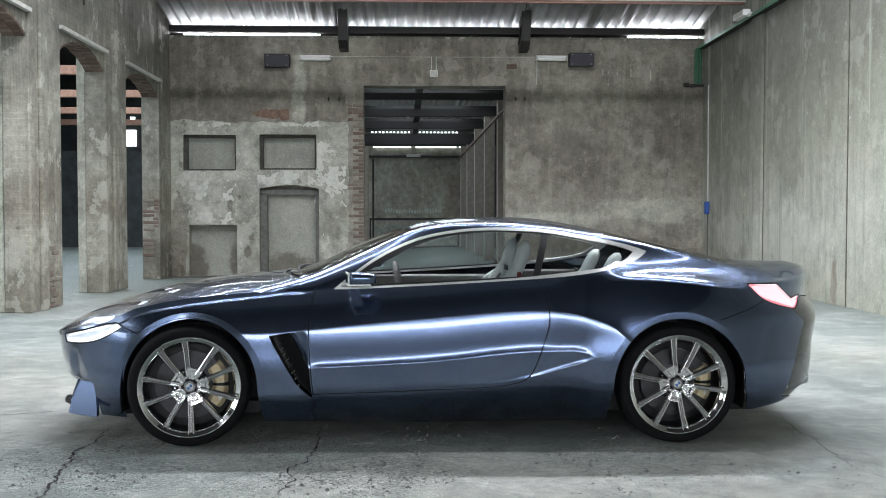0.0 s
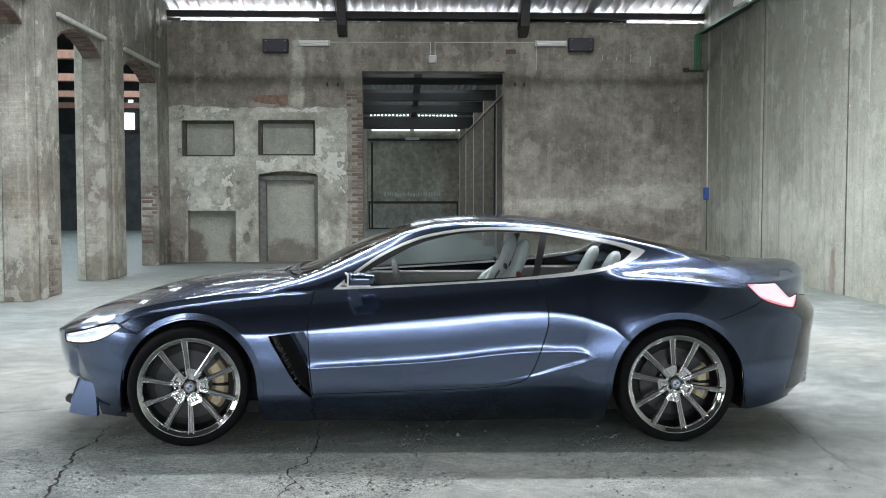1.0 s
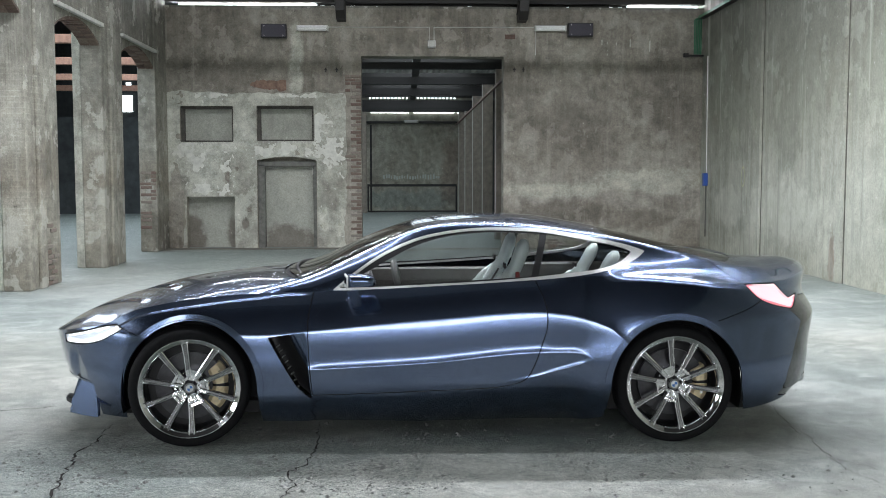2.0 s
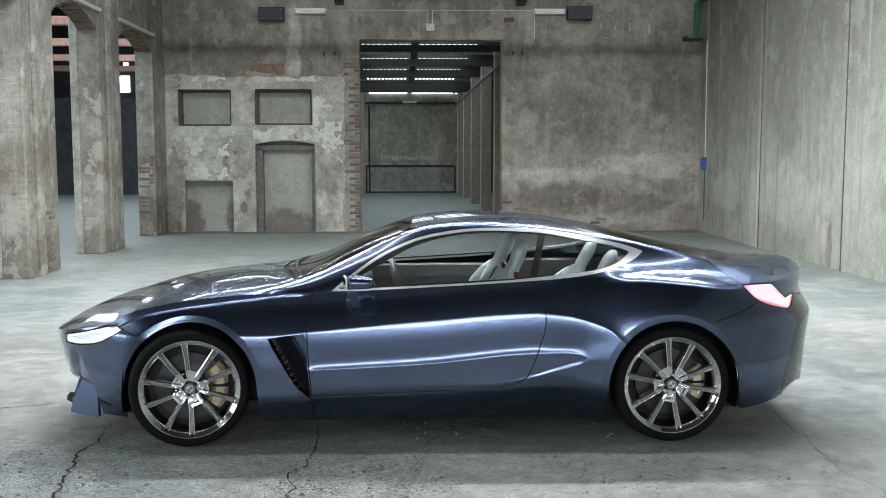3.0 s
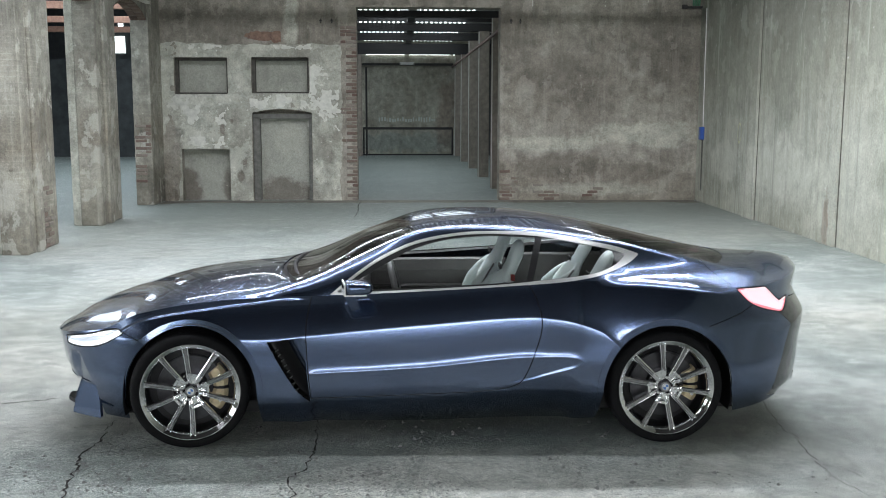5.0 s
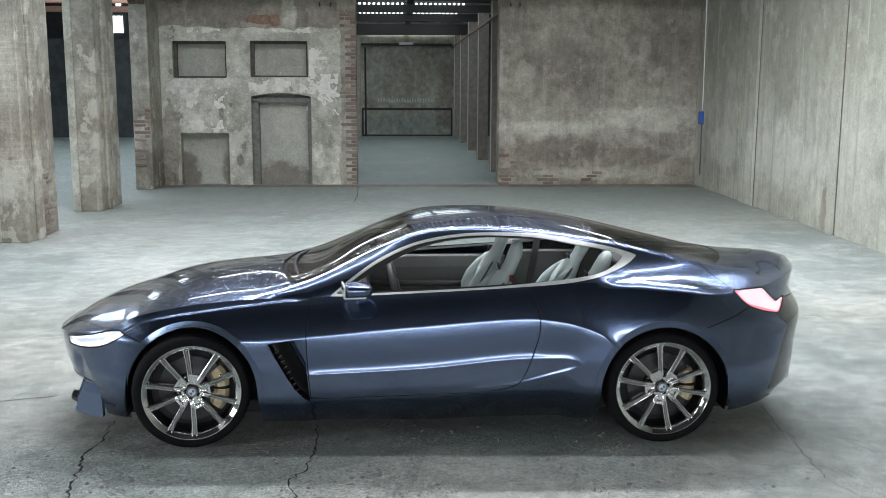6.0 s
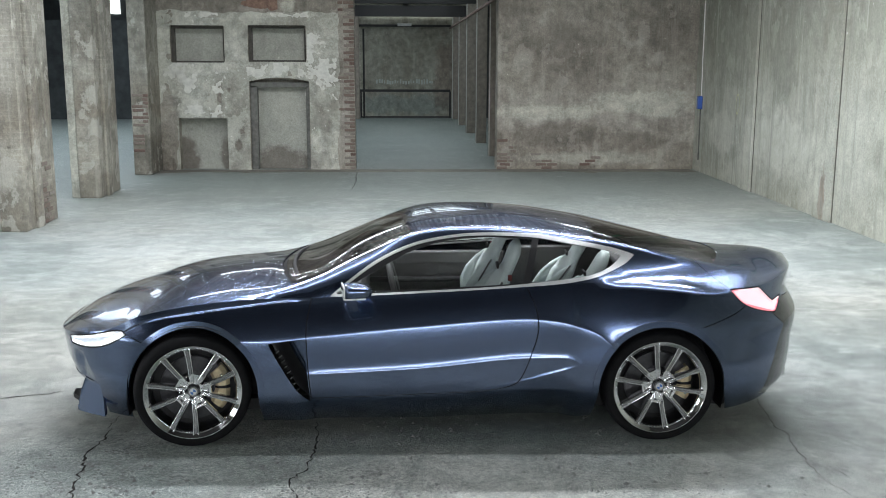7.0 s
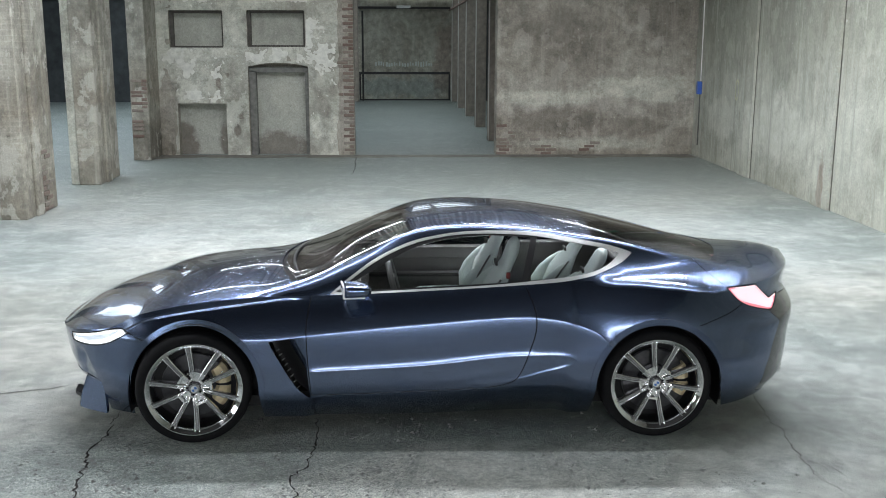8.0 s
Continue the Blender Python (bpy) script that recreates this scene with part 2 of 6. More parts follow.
EAST_SPOTS = (
    ((6.2, 13.6, 2.6), (2, 1.1, 0.8), GREENISH, 0.55), ((6.2, 10.6, 2.4), (2, 0.7, 0.9), GREENISH, 0.5),
    ((6.2, 14.6, 3.6), (2, 0.8, 0.9), GREENISH, 0.7), ((6.2, 10.9, 1.0), (2, 1.6, 0.6), (0.62, 0.635, 0.56), 0.7),
    ((6.2, 13.9, 0.95), (2, 1.3, 0.4), (0.60, 0.615, 0.54), 0.6), ((6.2, 8.7, 0.35), (2, 0.12, 0.4), (0.24, 0.17, 0.13), 0.7),
    ((6.2, 7.6, 2.9), (2, 0.8, 0.8), GREENISH, 0.5))
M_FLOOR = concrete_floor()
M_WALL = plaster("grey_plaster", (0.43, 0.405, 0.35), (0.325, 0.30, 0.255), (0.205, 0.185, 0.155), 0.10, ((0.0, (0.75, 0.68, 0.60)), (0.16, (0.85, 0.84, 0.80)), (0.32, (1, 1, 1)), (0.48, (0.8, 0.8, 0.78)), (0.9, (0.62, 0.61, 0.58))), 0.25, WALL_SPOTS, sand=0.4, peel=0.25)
# the upper stops darken the side wall and piers for shade high up
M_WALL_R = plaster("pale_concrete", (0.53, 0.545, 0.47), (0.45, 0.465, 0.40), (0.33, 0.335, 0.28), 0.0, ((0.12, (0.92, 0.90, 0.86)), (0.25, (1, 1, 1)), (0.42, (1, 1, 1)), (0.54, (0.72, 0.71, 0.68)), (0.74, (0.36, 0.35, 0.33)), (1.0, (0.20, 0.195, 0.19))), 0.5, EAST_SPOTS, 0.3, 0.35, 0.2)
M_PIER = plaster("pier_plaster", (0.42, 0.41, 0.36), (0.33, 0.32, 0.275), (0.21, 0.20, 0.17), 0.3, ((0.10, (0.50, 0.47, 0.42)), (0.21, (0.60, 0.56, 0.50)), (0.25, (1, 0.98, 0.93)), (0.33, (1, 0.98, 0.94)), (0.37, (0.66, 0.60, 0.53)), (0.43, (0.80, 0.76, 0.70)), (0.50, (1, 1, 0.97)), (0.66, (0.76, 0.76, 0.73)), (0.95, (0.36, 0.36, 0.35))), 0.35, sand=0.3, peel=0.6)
M_STEEL = plain("dark_steel", (0.035, 0.033, 0.032), 0.6, 0.3)
M_PAINT = car_paint()
M_BLACK = plain("black_plastic", (0.012, 0.012, 0.013), 0.45)
M_RUBBER = plain("tyre_rubber", (0.008, 0.008, 0.009), 0.75)
M_RUBBER.node_tree.nodes["Principled BSDF"].inputs["Specular IOR Level"].default_value = 0.2
M_CHROME = plain("polished_alloy", (0.74, 0.74, 0.75), 0.07, 1.0, vary=0.04)
M_ALLOY = plain("smoked_alloy", (0.90, 0.90, 0.91), 0.18, 1.0, vary=0.05)
M_HUB = plain("brushed_alloy", (0.30, 0.30, 0.31), 0.26, 1.0, vary=0.08)
M_SATIN = plain("satin_aluminium", (0.80, 0.80, 0.79), 0.45, 0.7, vary=0.04)
M_GLASS = glass_mat("tinted_window_glass", (0.80, 0.83, 0.83))
M_LEATHER = plain("pale_leather", (0.58, 0.64, 0.61), 0.5)
M_DARKTRIM = plain("dark_cabin_trim", (0.02, 0.018, 0.017), 0.6)
M_LAMP = glow("white_lamp", (0.95, 0.98, 1.0), 2.6)
M_TAIL = glow("red_lamp", (0.92, 0.27, 0.33), 0.62)
M_CALIPER = plain("gold_caliper", (0.74, 0.62, 0.40), 0.38, 0.35)
M_DISC = plain("brake_disc", (0.085, 0.085, 0.09), 0.34, 1.0)

# near black stands in for the lack of light on the far walls
M_UNLIT = plain("unlit_wall", (0.045, 0.05, 0.05), 0.9, scale=2.0, vary=0.4)
M_SHEET = plain("galvanised_sheet", (0.22, 0.22, 0.215), 0.55, 0.2, scale=6.0)
M_PALESHEET = plain("grey_roof_sheet", (0.46, 0.45, 0.43), 0.6, 0.0, scale=3.0, vary=0.3)
M_REDSTEEL = plain("red_lead_paint", (0.26, 0.13, 0.11), 0.6, scale=8.0)
M_PALE = plain("pale_grey_paint", (0.50, 0.50, 0.46), 0.6, scale=9.0)
M_WHITE = plain("white_enamel", (0.75, 0.75, 0.73), 0.4)
M_OLDWOOD = plain("dark_old_timber", (0.075, 0.07, 0.06), 0.8, scale=14.0, vary=0.35)
M_OLDGREY = plain("grey_weathered_frame", (0.15, 0.15, 0.135), 0.85, scale=10.0, vary=0.3)
M_DAMP = plain("damp_plaster", (0.17, 0.16, 0.135), 0.85, scale=4.0, vary=0.3)
M_TIMBER = plain("reddish_timber", (0.36, 0.20, 0.14), 0.7, scale=10.0, vary=0.25)
M_BLACKSTEEL = plain("black_steel", (0.012, 0.011, 0.011), 0.7)
M_POST = plain("post_paint", (0.23, 0.20, 0.165), 0.6, 0.1, scale=7.0, vary=0.25)
M_RUST = plain("rusty_steel", (0.10, 0.06, 0.045), 0.75, scale=18.0, vary=0.3)
M_CHALK = plain("chalk", (0.45, 0.48, 0.44), 0.9)
M_GRILLE = plain("speaker_grille", (0.03, 0.028, 0.04), 0.6)
M_BLUE = plain("blue_plastic", (0.05, 0.12, 0.42), 0.4)
M_GREEN = plain("green_cable", (0.05, 0.16, 0.09), 0.5)
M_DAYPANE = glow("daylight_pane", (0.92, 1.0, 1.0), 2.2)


def brick_mat(name, a, b, c):
    m, n, l, bs = nodes_of(name)
    oi = n.new("ShaderNodeObjectInfo")
    f = noise_tex(n, l, 25.0, 6, 0.7)
    col = ramp(n, l, oi.outputs["Random"], (0.0, a), (0.5, b), (1.0, c))
    col = mix(n, l, 0.6, col, ramp(n, l, f, (0.3, (0.3, 0.3, 0.3)), (0.7, (0.65, 0.65, 0.65))), "OVERLAY")
    l.new(col, bs.inputs["Base Color"])
    bs.inputs["Roughness"].default_value = 0.9
    bump(n, l, f, 0.6, 0.01, bs)
    return m


M_BRICK = brick_mat("old_red_brick", (0.15, 0.10, 0.08), (0.20, 0.155, 0.13), (0.26, 0.24, 0.205))
M_DARKBRICK = brick_mat("sooty_brick", (0.10, 0.07, 0.055), (0.15, 0.10, 0.08), (0.19, 0.15, 0.12))

M_GLOSSBLACK = plain("gloss_black", (0.015, 0.016, 0.018), 0.12, 0.0, 1.0)
M_BARREL = plain("dark_rim_barrel", (0.03, 0.03, 0.033), 0.5, 0.7)
M_LAMPGLASS = glass_mat("clear_lamp_glass", (0.97, 0.98, 1.0))
M_TAILCORE = glow("bright_tail_core", (1.0, 0.60, 0.65), 1.05)
M_TAILEDGE = glow("tail_light_guide", (1.0, 0.72, 0.76), 1.2)
M_LAMPBOWL = glow("lamp_reflector", (0.72, 0.80, 0.90), 0.42)
M_GRAPHITE = plain("graphite_panel", (0.12, 0.122, 0.128), 0.24, 0.85, 0.5)
M_SATIN2 = plain("grey_soft_trim", (0.13, 0.125, 0.12), 0.6)
M_WHEELRIM = plain("grey_leather_rim", (0.10, 0.10, 0.095), 0.5)
M_CARD = plain("grey_door_card", (0.085, 0.08, 0.076), 0.6)
M_ROUNDEL_A = plain("badge_blue", (0.05, 0.18, 0.5), 0.3)
M_ROUNDEL_B = plain("badge_white", (0.8, 0.8, 0.82), 0.3)
M_RED = plain("red_cloth", (0.18, 0.02, 0.015), 0.7)
M_WSGLASS = glass_mat("windscreen_glass", (0.33, 0.32, 0.315))
M_COAT = plaster("peeling_coat", (0.56, 0.565, 0.49), (0.43, 0.43, 0.365), (0.29, 0.28, 0.235), spots=COAT_SPOTS, sand=0.35, peel=0.35)
M_FLAKE = plain("whitewash", (0.62, 0.62, 0.56), 0.9, scale=12.0)
M_RINGPAINT = plain("faded_ring_paint", (0.50, 0.51, 0.33), 0.85, scale=18.0, vary=0.25)
M_CRACK = plain("crack_shadow", (0.02, 0.018, 0.016), 1.0)
M_GRIT = plain("concrete_grit", (0.23, 0.235, 0.225), 0.9)
M_INFILL = plaster("smooth_infill", (0.40, 0.405, 0.35), (0.37, 0.375, 0.325), (0.31, 0.315, 0.27), spots=INFILL_SPOTS, mottle=0.25, sand=0.2)
M_REDPATCH = plain("bare_brick_dust", (0.22, 0.14, 0.105), 0.9, scale=14.0, vary=0.35)
M_ENDWALL = plaster("dim_green_plaster", (0.42, 0.41, 0.34), (0.34, 0.33, 0.27), (0.25, 0.235, 0.19), spots=(((0.2, 37.5, 0.5), (2.6, 2, 0.5), (0.24, 0.28, 0.26), 0.6), ((1.8, 37.5, 1.8), (0.5, 2, 2.0), (0.20, 0.15, 0.12), 0.6)))
M_MATTBLACK = plain("matt_black", (0.008, 0.008, 0.009), 0.85)


M_REARGLASS = glass_mat("dark_rear_glass", (0.40, 0.41, 0.42))
M_GROOVE = plain("dark_groove", (0.12, 0.115, 0.095), 0.9, scale=5.0, vary=0.5)
M_DIRT_SHADE = plaster("dirt_and_shade", (0.22, 0.21, 0.175), (0.18, 0.17, 0.14), (0.13, 0.12, 0.10))
# ---------------------------------------------------------------- mesh helpers


def put(name, verts, faces, mat, parent=None, label="", smooth=False):
    me = bpy.data.meshes.new(name)
    me.from_pydata([tuple(map(float, v)) for v in verts], [], faces)
    me.materials.append(mat)
    if smooth:
        me.polygons.foreach_set("use_smooth", [True] * len(me.polygons))
    me.update()
    ob = new(name, me)
    if parent:
        ob.parent = parent
    if label:
        ob["label"] = label
    return ob


def part(name, bm, mat, parent=None, label="", smooth=False):
    me = bpy.data.meshes.new(name)
    bm.to_mesh(me)
    bm.free()
    me.materials.append(mat)
    if smooth:
        me.polygons.foreach_set("use_smooth", [True] * len(me.polygons))
    ob = new(name, me)
    if parent:
        ob.parent = parent
    if label:
        ob["label"] = label
    return ob


def box(bm, x0, x1, y0, y1, z0, z1, bev=0.0):
    made = bmesh.ops.create_cube(bm, size=1.0)["verts"]
    for v in made:
        v.co = Vector(((x0 + x1) / 2 + v.co.x * (x1 - x0), (y0 + y1) / 2 + v.co.y * (y1 - y0), (z0 + z1) / 2 + v.co.z * (z1 - z0)))
    if bev:
        edges = list({e for v in made for e in v.link_edges})
        bmesh.ops.bevel(bm, geom=edges, offset=bev, segments=1, affect="EDGES")
    return bm


def boxed(name, x0, x1, y0, y1, z0, z1, mat, parent=None, label="", bev=0.0):
    return part(name, box(bmesh.new(), x0, x1, y0, y1, z0, z1, bev), mat, parent, label)


def empty(name, label, category, kind="", group=""):
    return tagged(new(name), label, category, group, kind)


def structure(ob, label, category):
    return tagged(ob, label, category, "", "structure")


# ---------------------------------------------------------------- the hall
XL, XR, YB, YF = -5.24, 6.32, 15.9, -14.0
OX0, OX1, OZ = -1.10, 1.98, 4.12
TOP = 5.13                     # top of the back wall
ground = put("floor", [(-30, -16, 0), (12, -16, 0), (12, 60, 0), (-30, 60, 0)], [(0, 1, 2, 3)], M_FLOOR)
structure(ground, "worn grey concrete floor with cracks and pale patches", "floor")


def relief_wall(name, xs, zs, depth, mat):
    """A wall whose front steps back from cell to cell: a grid of xs and zs, with a depth for each cell."""
    v, f = [], []

    def quad(*p):
        f.append(tuple(range(len(v), len(v) + 4)))
        v.extend(p)
    nx, nz = len(xs) - 1, len(zs) - 1
    D = [[depth((xs[i] + xs[i + 1]) / 2, (zs[k] + zs[k + 1]) / 2) for k in range(nz)] for i in range(nx)]
    for i in range(nx):
        for k in range(nz):
            d = D[i][k]
            x0, x1, z0, z1 = xs[i], xs[i + 1], zs[k], zs[k + 1]
            if d is not None:
                quad((x0, YB + d, z0), (x1, YB + d, z0), (x1, YB + d, z1), (x0, YB + d, z1))
                quad((x1, YB + 0.5, z0), (x0, YB + 0.5, z0), (x0, YB + 0.5, z1), (x1, YB + 0.5, z1))
            for di, dk in ((1, 0), (0, 1)):
                if i + di < nx and k + dk < nz:
                    e = D[i + di][k + dk]
                    a = 0.5 if d is None else d
                    b = 0.5 if e is None else e
                    if a != b:
                        if di:
                            p = ((x1, YB + a, z0), (x1, YB + b, z0), (x1, YB + b, z1), (x1, YB + a, z1))
                        else:
                            p = ((x0, YB + a, z1), (x1, YB + a, z1), (x1, YB + b, z1), (x0, YB + b, z1))
                        quad(*(p if (a < b) != bool(dk) else reversed(p)))
    for x0, x1 in ((xs[0], xs[-1]),):
        quad((x0, YB, zs[-1]), (x1, YB, zs[-1]), (x1, YB + 0.5, zs[-1]), (x0, YB + 0.5, zs[-1]))
    return put(name, v, f, mat)


RECESS = ((-4.97, -3.84, 2.28, 3.05), (-3.34, -2.12, 2.30, 3.06), (-4.86, -3.83, -1, 1.11))
ARCH_X = [-3.34 + 1.27 * k / 12 for k in range(13)]


def arch_top(x):
    return 1.97 - 0.085 * ((x + 2.705) / 0.635) ** 2


def wall_depth(x, z):
    if OX0 < x < OX1 and z < OZ:
        return None
    if any(a < x < b and c < z < d for a, b, c, d in RECESS):
        return 0.24
    if -3.34 < x < -2.07 and z < arch_top(x):
        return 0.24
    return 0.0


wx = sorted({XL - 0.5, XR + 0.3, OX0, OX1, *(r[0] for r in RECESS), *(r[1] for r in RECESS), *ARCH_X})
wz = sorted({0.0, TOP, OZ, 2.28, 2.30, 3.05, 3.06, 1.11, *(1.885 + 0.0085 * k for k in range(11))})
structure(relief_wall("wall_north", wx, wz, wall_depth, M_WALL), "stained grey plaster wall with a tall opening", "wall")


def east(y):
    """The side wall runs slightly out of square."""
    return XR - 0.019 * (YB - y)


v = [(east(y) + dx, y, z) for dx in (0, 0.4) for y in (YF, YB + 0.5) for z in (0, 7.4)]
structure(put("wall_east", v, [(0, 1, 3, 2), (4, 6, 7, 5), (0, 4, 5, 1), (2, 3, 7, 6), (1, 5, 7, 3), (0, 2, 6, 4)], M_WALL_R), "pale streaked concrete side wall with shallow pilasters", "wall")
structure(boxed("wall_south", -16, XR, YF - 0.4, YF, 0, 7.4, M_WALL_R), "plain pale concrete end wall", "wall")
# pale where unseen: added to lighten what the car's front reflects
structure(boxed("wall_west_front", -16.4, -16, YF - 0.4, 5.0, 0, 7.4, M_WALL_R), "pale wall added out of view for the car front to reflect", "wall")
structure(boxed("wall_west", -16.4, -16, 5.0, 38, 0, 7.4, M_UNLIT), "dim far wall of the side hall", "wall")
structure(boxed("wall_side_hall", -16, -2.3, 37.5, 38, 0, 7.4, M_UNLIT), "dark end wall of the side hall", "wall")
structure(boxed("wall_passage_east", 3.6, 3.9, YB + 0.5, 38, 0, 5.6, M_UNLIT), "dark wall beyond the passage posts", "wall")
structure(boxed("wall_passage_end", -2.3, 3.6, 37.5, 38, 0, 5.0, M_ENDWALL), "grey end wall of the passage", "wall")

# glowing strips and roof panel, added out of view beside the fill lamps
w = structure(new("window_south"), "glowing strip framed as a window, added in the unseen end wall", "window")
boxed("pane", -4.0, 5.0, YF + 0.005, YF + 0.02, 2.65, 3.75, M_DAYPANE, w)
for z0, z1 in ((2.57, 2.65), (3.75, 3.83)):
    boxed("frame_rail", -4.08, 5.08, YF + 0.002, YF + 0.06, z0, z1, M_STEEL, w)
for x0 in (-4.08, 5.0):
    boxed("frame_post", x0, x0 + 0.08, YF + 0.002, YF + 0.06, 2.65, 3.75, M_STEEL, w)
w = structure(new("window_west"), "glowing strip framed as a window, added in the unseen outer wall", "window")
boxed("pane", -15.995, -15.98, -12.0, 1.5, 2.2, 5.2, M_DAYPANE, w)
for z0, z1 in ((2.12, 2.2), (5.2, 5.28)):
    boxed("frame_rail", -15.998, -15.94, -12.08, 1.58, z0, z1, M_STEEL, w)
# no opening above: a glowing panel added below the roof
structure(boxed("rooflight", -11.0, -9.0, -6.0, -2.0, 7.27, 7.29, M_DAYPANE), "glowing panel added under the closed roof of the side hall", "rooflight")

# shallow pilasters and the foot of the side wall
for y0, y1 in ((11.98, 12.55), (8.42, 9.02), (4.9, 5.5), (1.3, 1.9)):
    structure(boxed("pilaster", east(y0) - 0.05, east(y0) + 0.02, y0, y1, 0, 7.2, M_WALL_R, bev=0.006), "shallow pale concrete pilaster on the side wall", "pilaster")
    # a thin dark strip, proud of the wall, marks the groove
    structure(boxed("groove", east(y0) - 0.006, east(y0) + 0.02, y0 - 0.035, y0 - 0.002, 0, 7.2, M_GROOVE), "dark strip for the groove beside the pilaster", "groove")

# roof: a corrugated slope over the back, sheets above, slits left open
bm = bmesh.new()
box(bm, -16, XR + 0.4, YF, -3.0, 7.3, 7.4)
box(bm, -16, XL - 0.2, 9.0, 38, 7.3, 7.4)
structure(part("ceiling", bm, M_STEEL), "dark sheet roof with long open slits", "ceiling")
# over the car the unseen roof is paler, for the paint to reflect
for y0, y1 in ((-3.0, 1.2), (2.0, 4.8), (5.8, 9.0)):
    structure(boxed("roof_panel", -16, XR + 0.4, y0, y1, 7.3, 7.4, M_SHEET), "galvanised roof sheets over the hall", "roof")
v, f, nu = [], [], 800
for i in range(nu):
    x = XL - 0.1 + (XR - XL + 0.4) * i / (nu - 1)
    c = 0.062 * math.sin(2 * math.pi * x / 0.235)
    v += [(x, 16.45, 5.40 + c), (x, 13.0, 6.10 + c), (x, 8.9, 7.30 + c)]
for i in range(nu - 1):
    f += [(3 * i, 3 * i + 3, 3 * i + 4, 3 * i + 1), (3 * i + 1, 3 * i + 4, 3 * i + 5, 3 * i + 2)]
structure(put("roof_sheet", v, f, M_SHEET, None, "", True), "corrugated metal roof sheet lit at its edge", "roof")
# bars added out of view, to break the lamp's reflection into dashes
bm = bmesh.new()
for k in range(48):
    box(bm, XL + 0.24 * k, XL + 0.24 * k + 0.10, 10.35, 10.85, 6.55, 6.60)
tagged(part("roof_laths", bm, M_STEEL), "row of dark bars added out of view under the fill lamp", "laths", "", "stuff")
structure(boxed("wall_coping", XL, XR, YB + 0.002, YB + 0.2, TOP - 0.002, TOP + 0.045, M_PIER), "thin mortar coping on the back wall", "coping")
structure(boxed("wall_plate", XL, XR, YB - 0.05, YB + 0.12, 5.24, 5.38, M_STEEL), "dark steel wall plate under the roof sheet", "beam")
structure(boxed("sky_beyond", XL, XR + 0.3, 17.2, 17.25, 4.9, 5.9, M_DAYPANE), "bright daylight behind the slit under the roof", "sky")
structure(boxed("slit_cover", -2.05, 4.7, YB + 0.3, YB + 0.4, TOP - 0.02, 5.34, M_STEEL), "dark filler between wall and plate", "beam")
for x in (-1.93, -1.72, -1.28, -0.75, 1.25, 3.4, 4.35, 4.55):
    tagged(boxed("roof_chink", x - 0.04, x + 0.04, YB + 0.28, YB + 0.296, 5.195, 5.225, M_DAYPANE), "small bright chink under the roof sheet", "chink", "chinks over the wall", "structure")
structure(boxed("tie_beam", XL - 0.3, XR, 13.12, 13.2, 5.335, 5.40, M_REDSTEEL), "thin red-brown painted tie beam under the roof", "beam")
structure(boxed("tie_conduit", XL - 0.3, XR, 13.08, 13.11, 5.375, 5.395, M_PALE), "thin pale conduit along the tie beam", "conduit")

for x0, x1 in ((-1.60, -1.41), (2.26, 2.45)):
    pts = [(15.9, 4.84), (15.9, 5.46), (15.2, 5.62), (15.35, 5.0), (15.6, 4.86)]
    v = [(x, y, z) for x in (x0, x1) for y, z in pts]
    n = len(pts)
    f = [tuple(range(n))[::-1], tuple(range(n, 2 * n))] + [(k, (k + 1) % n, n + (k + 1) % n, n + k) for k in range(n)]
    structure(put("rafter", v, f, M_STEEL), "dark steel rafter bearing on the back wall", "rafter")
    bm = bmesh.new()
    box(bm, x0 - 0.02, x0, 14.2, 15.88, 5.0, 5.02)
    bmesh.ops.rotate(bm, verts=bm.verts, cent=(x0, 15.88, 5.0), matrix=Matrix.Rotation(radians(-20), 3, "X"))
    structure(part("brace_rod", bm, M_STEEL), "thin dark steel brace under the rafter", "rod")

v, f, nu = [], [], 260
for i in range(nu):
    x = -2.3 + 6.2 * i / (nu - 1)
    c = 0.035 * math.sin(2 * math.pi * x / 0.20)
    v += [(x, YB + 0.5, 5.0 + c), (x, 38, 5.0 + c), (x, 38, 5.1), (x, YB + 0.5, 5.1)]
for i in range(nu - 1):
    f += [(4 * i, 4 * i + 4, 4 * i + 5, 4 * i + 1), (4 * i + 3, 4 * i + 2, 4 * i + 6, 4 * i + 7)]
structure(put("passage_roof", v, f, M_PALESHEET, None, "", True), "grey corrugated sheet roof over the passage", "roof")

# frames in the walled-up openings
for a, b, c, d in ((-4.97, -3.84, 2.28, 3.05), (-3.34, -2.12, 2.30, 3.06)):
    w = structure(new("window_blind"), "walled-up window with a dark timber frame", "window")
    w.location = (a, YB, c)
    W, H = b - a, d - c
    for nm, p in (("head", (0, W, 0.10, 0.221, H - 0.06, H)), ("sill", (0, W, 0.06, 0.221, 0, 0.035)), ("jamb", (0, 0.07, 0.10, 0.221, 0.035, H - 0.06)), ("jamb", (W - 0.045, W, 0.10, 0.221, 0.035, H - 0.06))):
        boxed(nm, *p, M_OLDWOOD, w, bev=0.004)
w = structure(new("door_blind"), "walled-up doorway with a grey weathered frame", "door")
w.location = (-3.34, YB, 0)
for nm, p in (("jamb", (0.0, 0.15, 0.08, 0.236, 0, 1.80)), ("jamb", (1.19, 1.27, 0.08, 0.238, 0, 1.80)), ("head", (0.0, 1.27, 0.08, 0.236, 1.76, 1.87))):
    boxed(nm, *p, M_OLDGREY, w, bev=0.006)
boxed("hinge_plate", 1.155, 1.19, 0.215, 0.24, 1.58, 1.72, M_PALE, w)
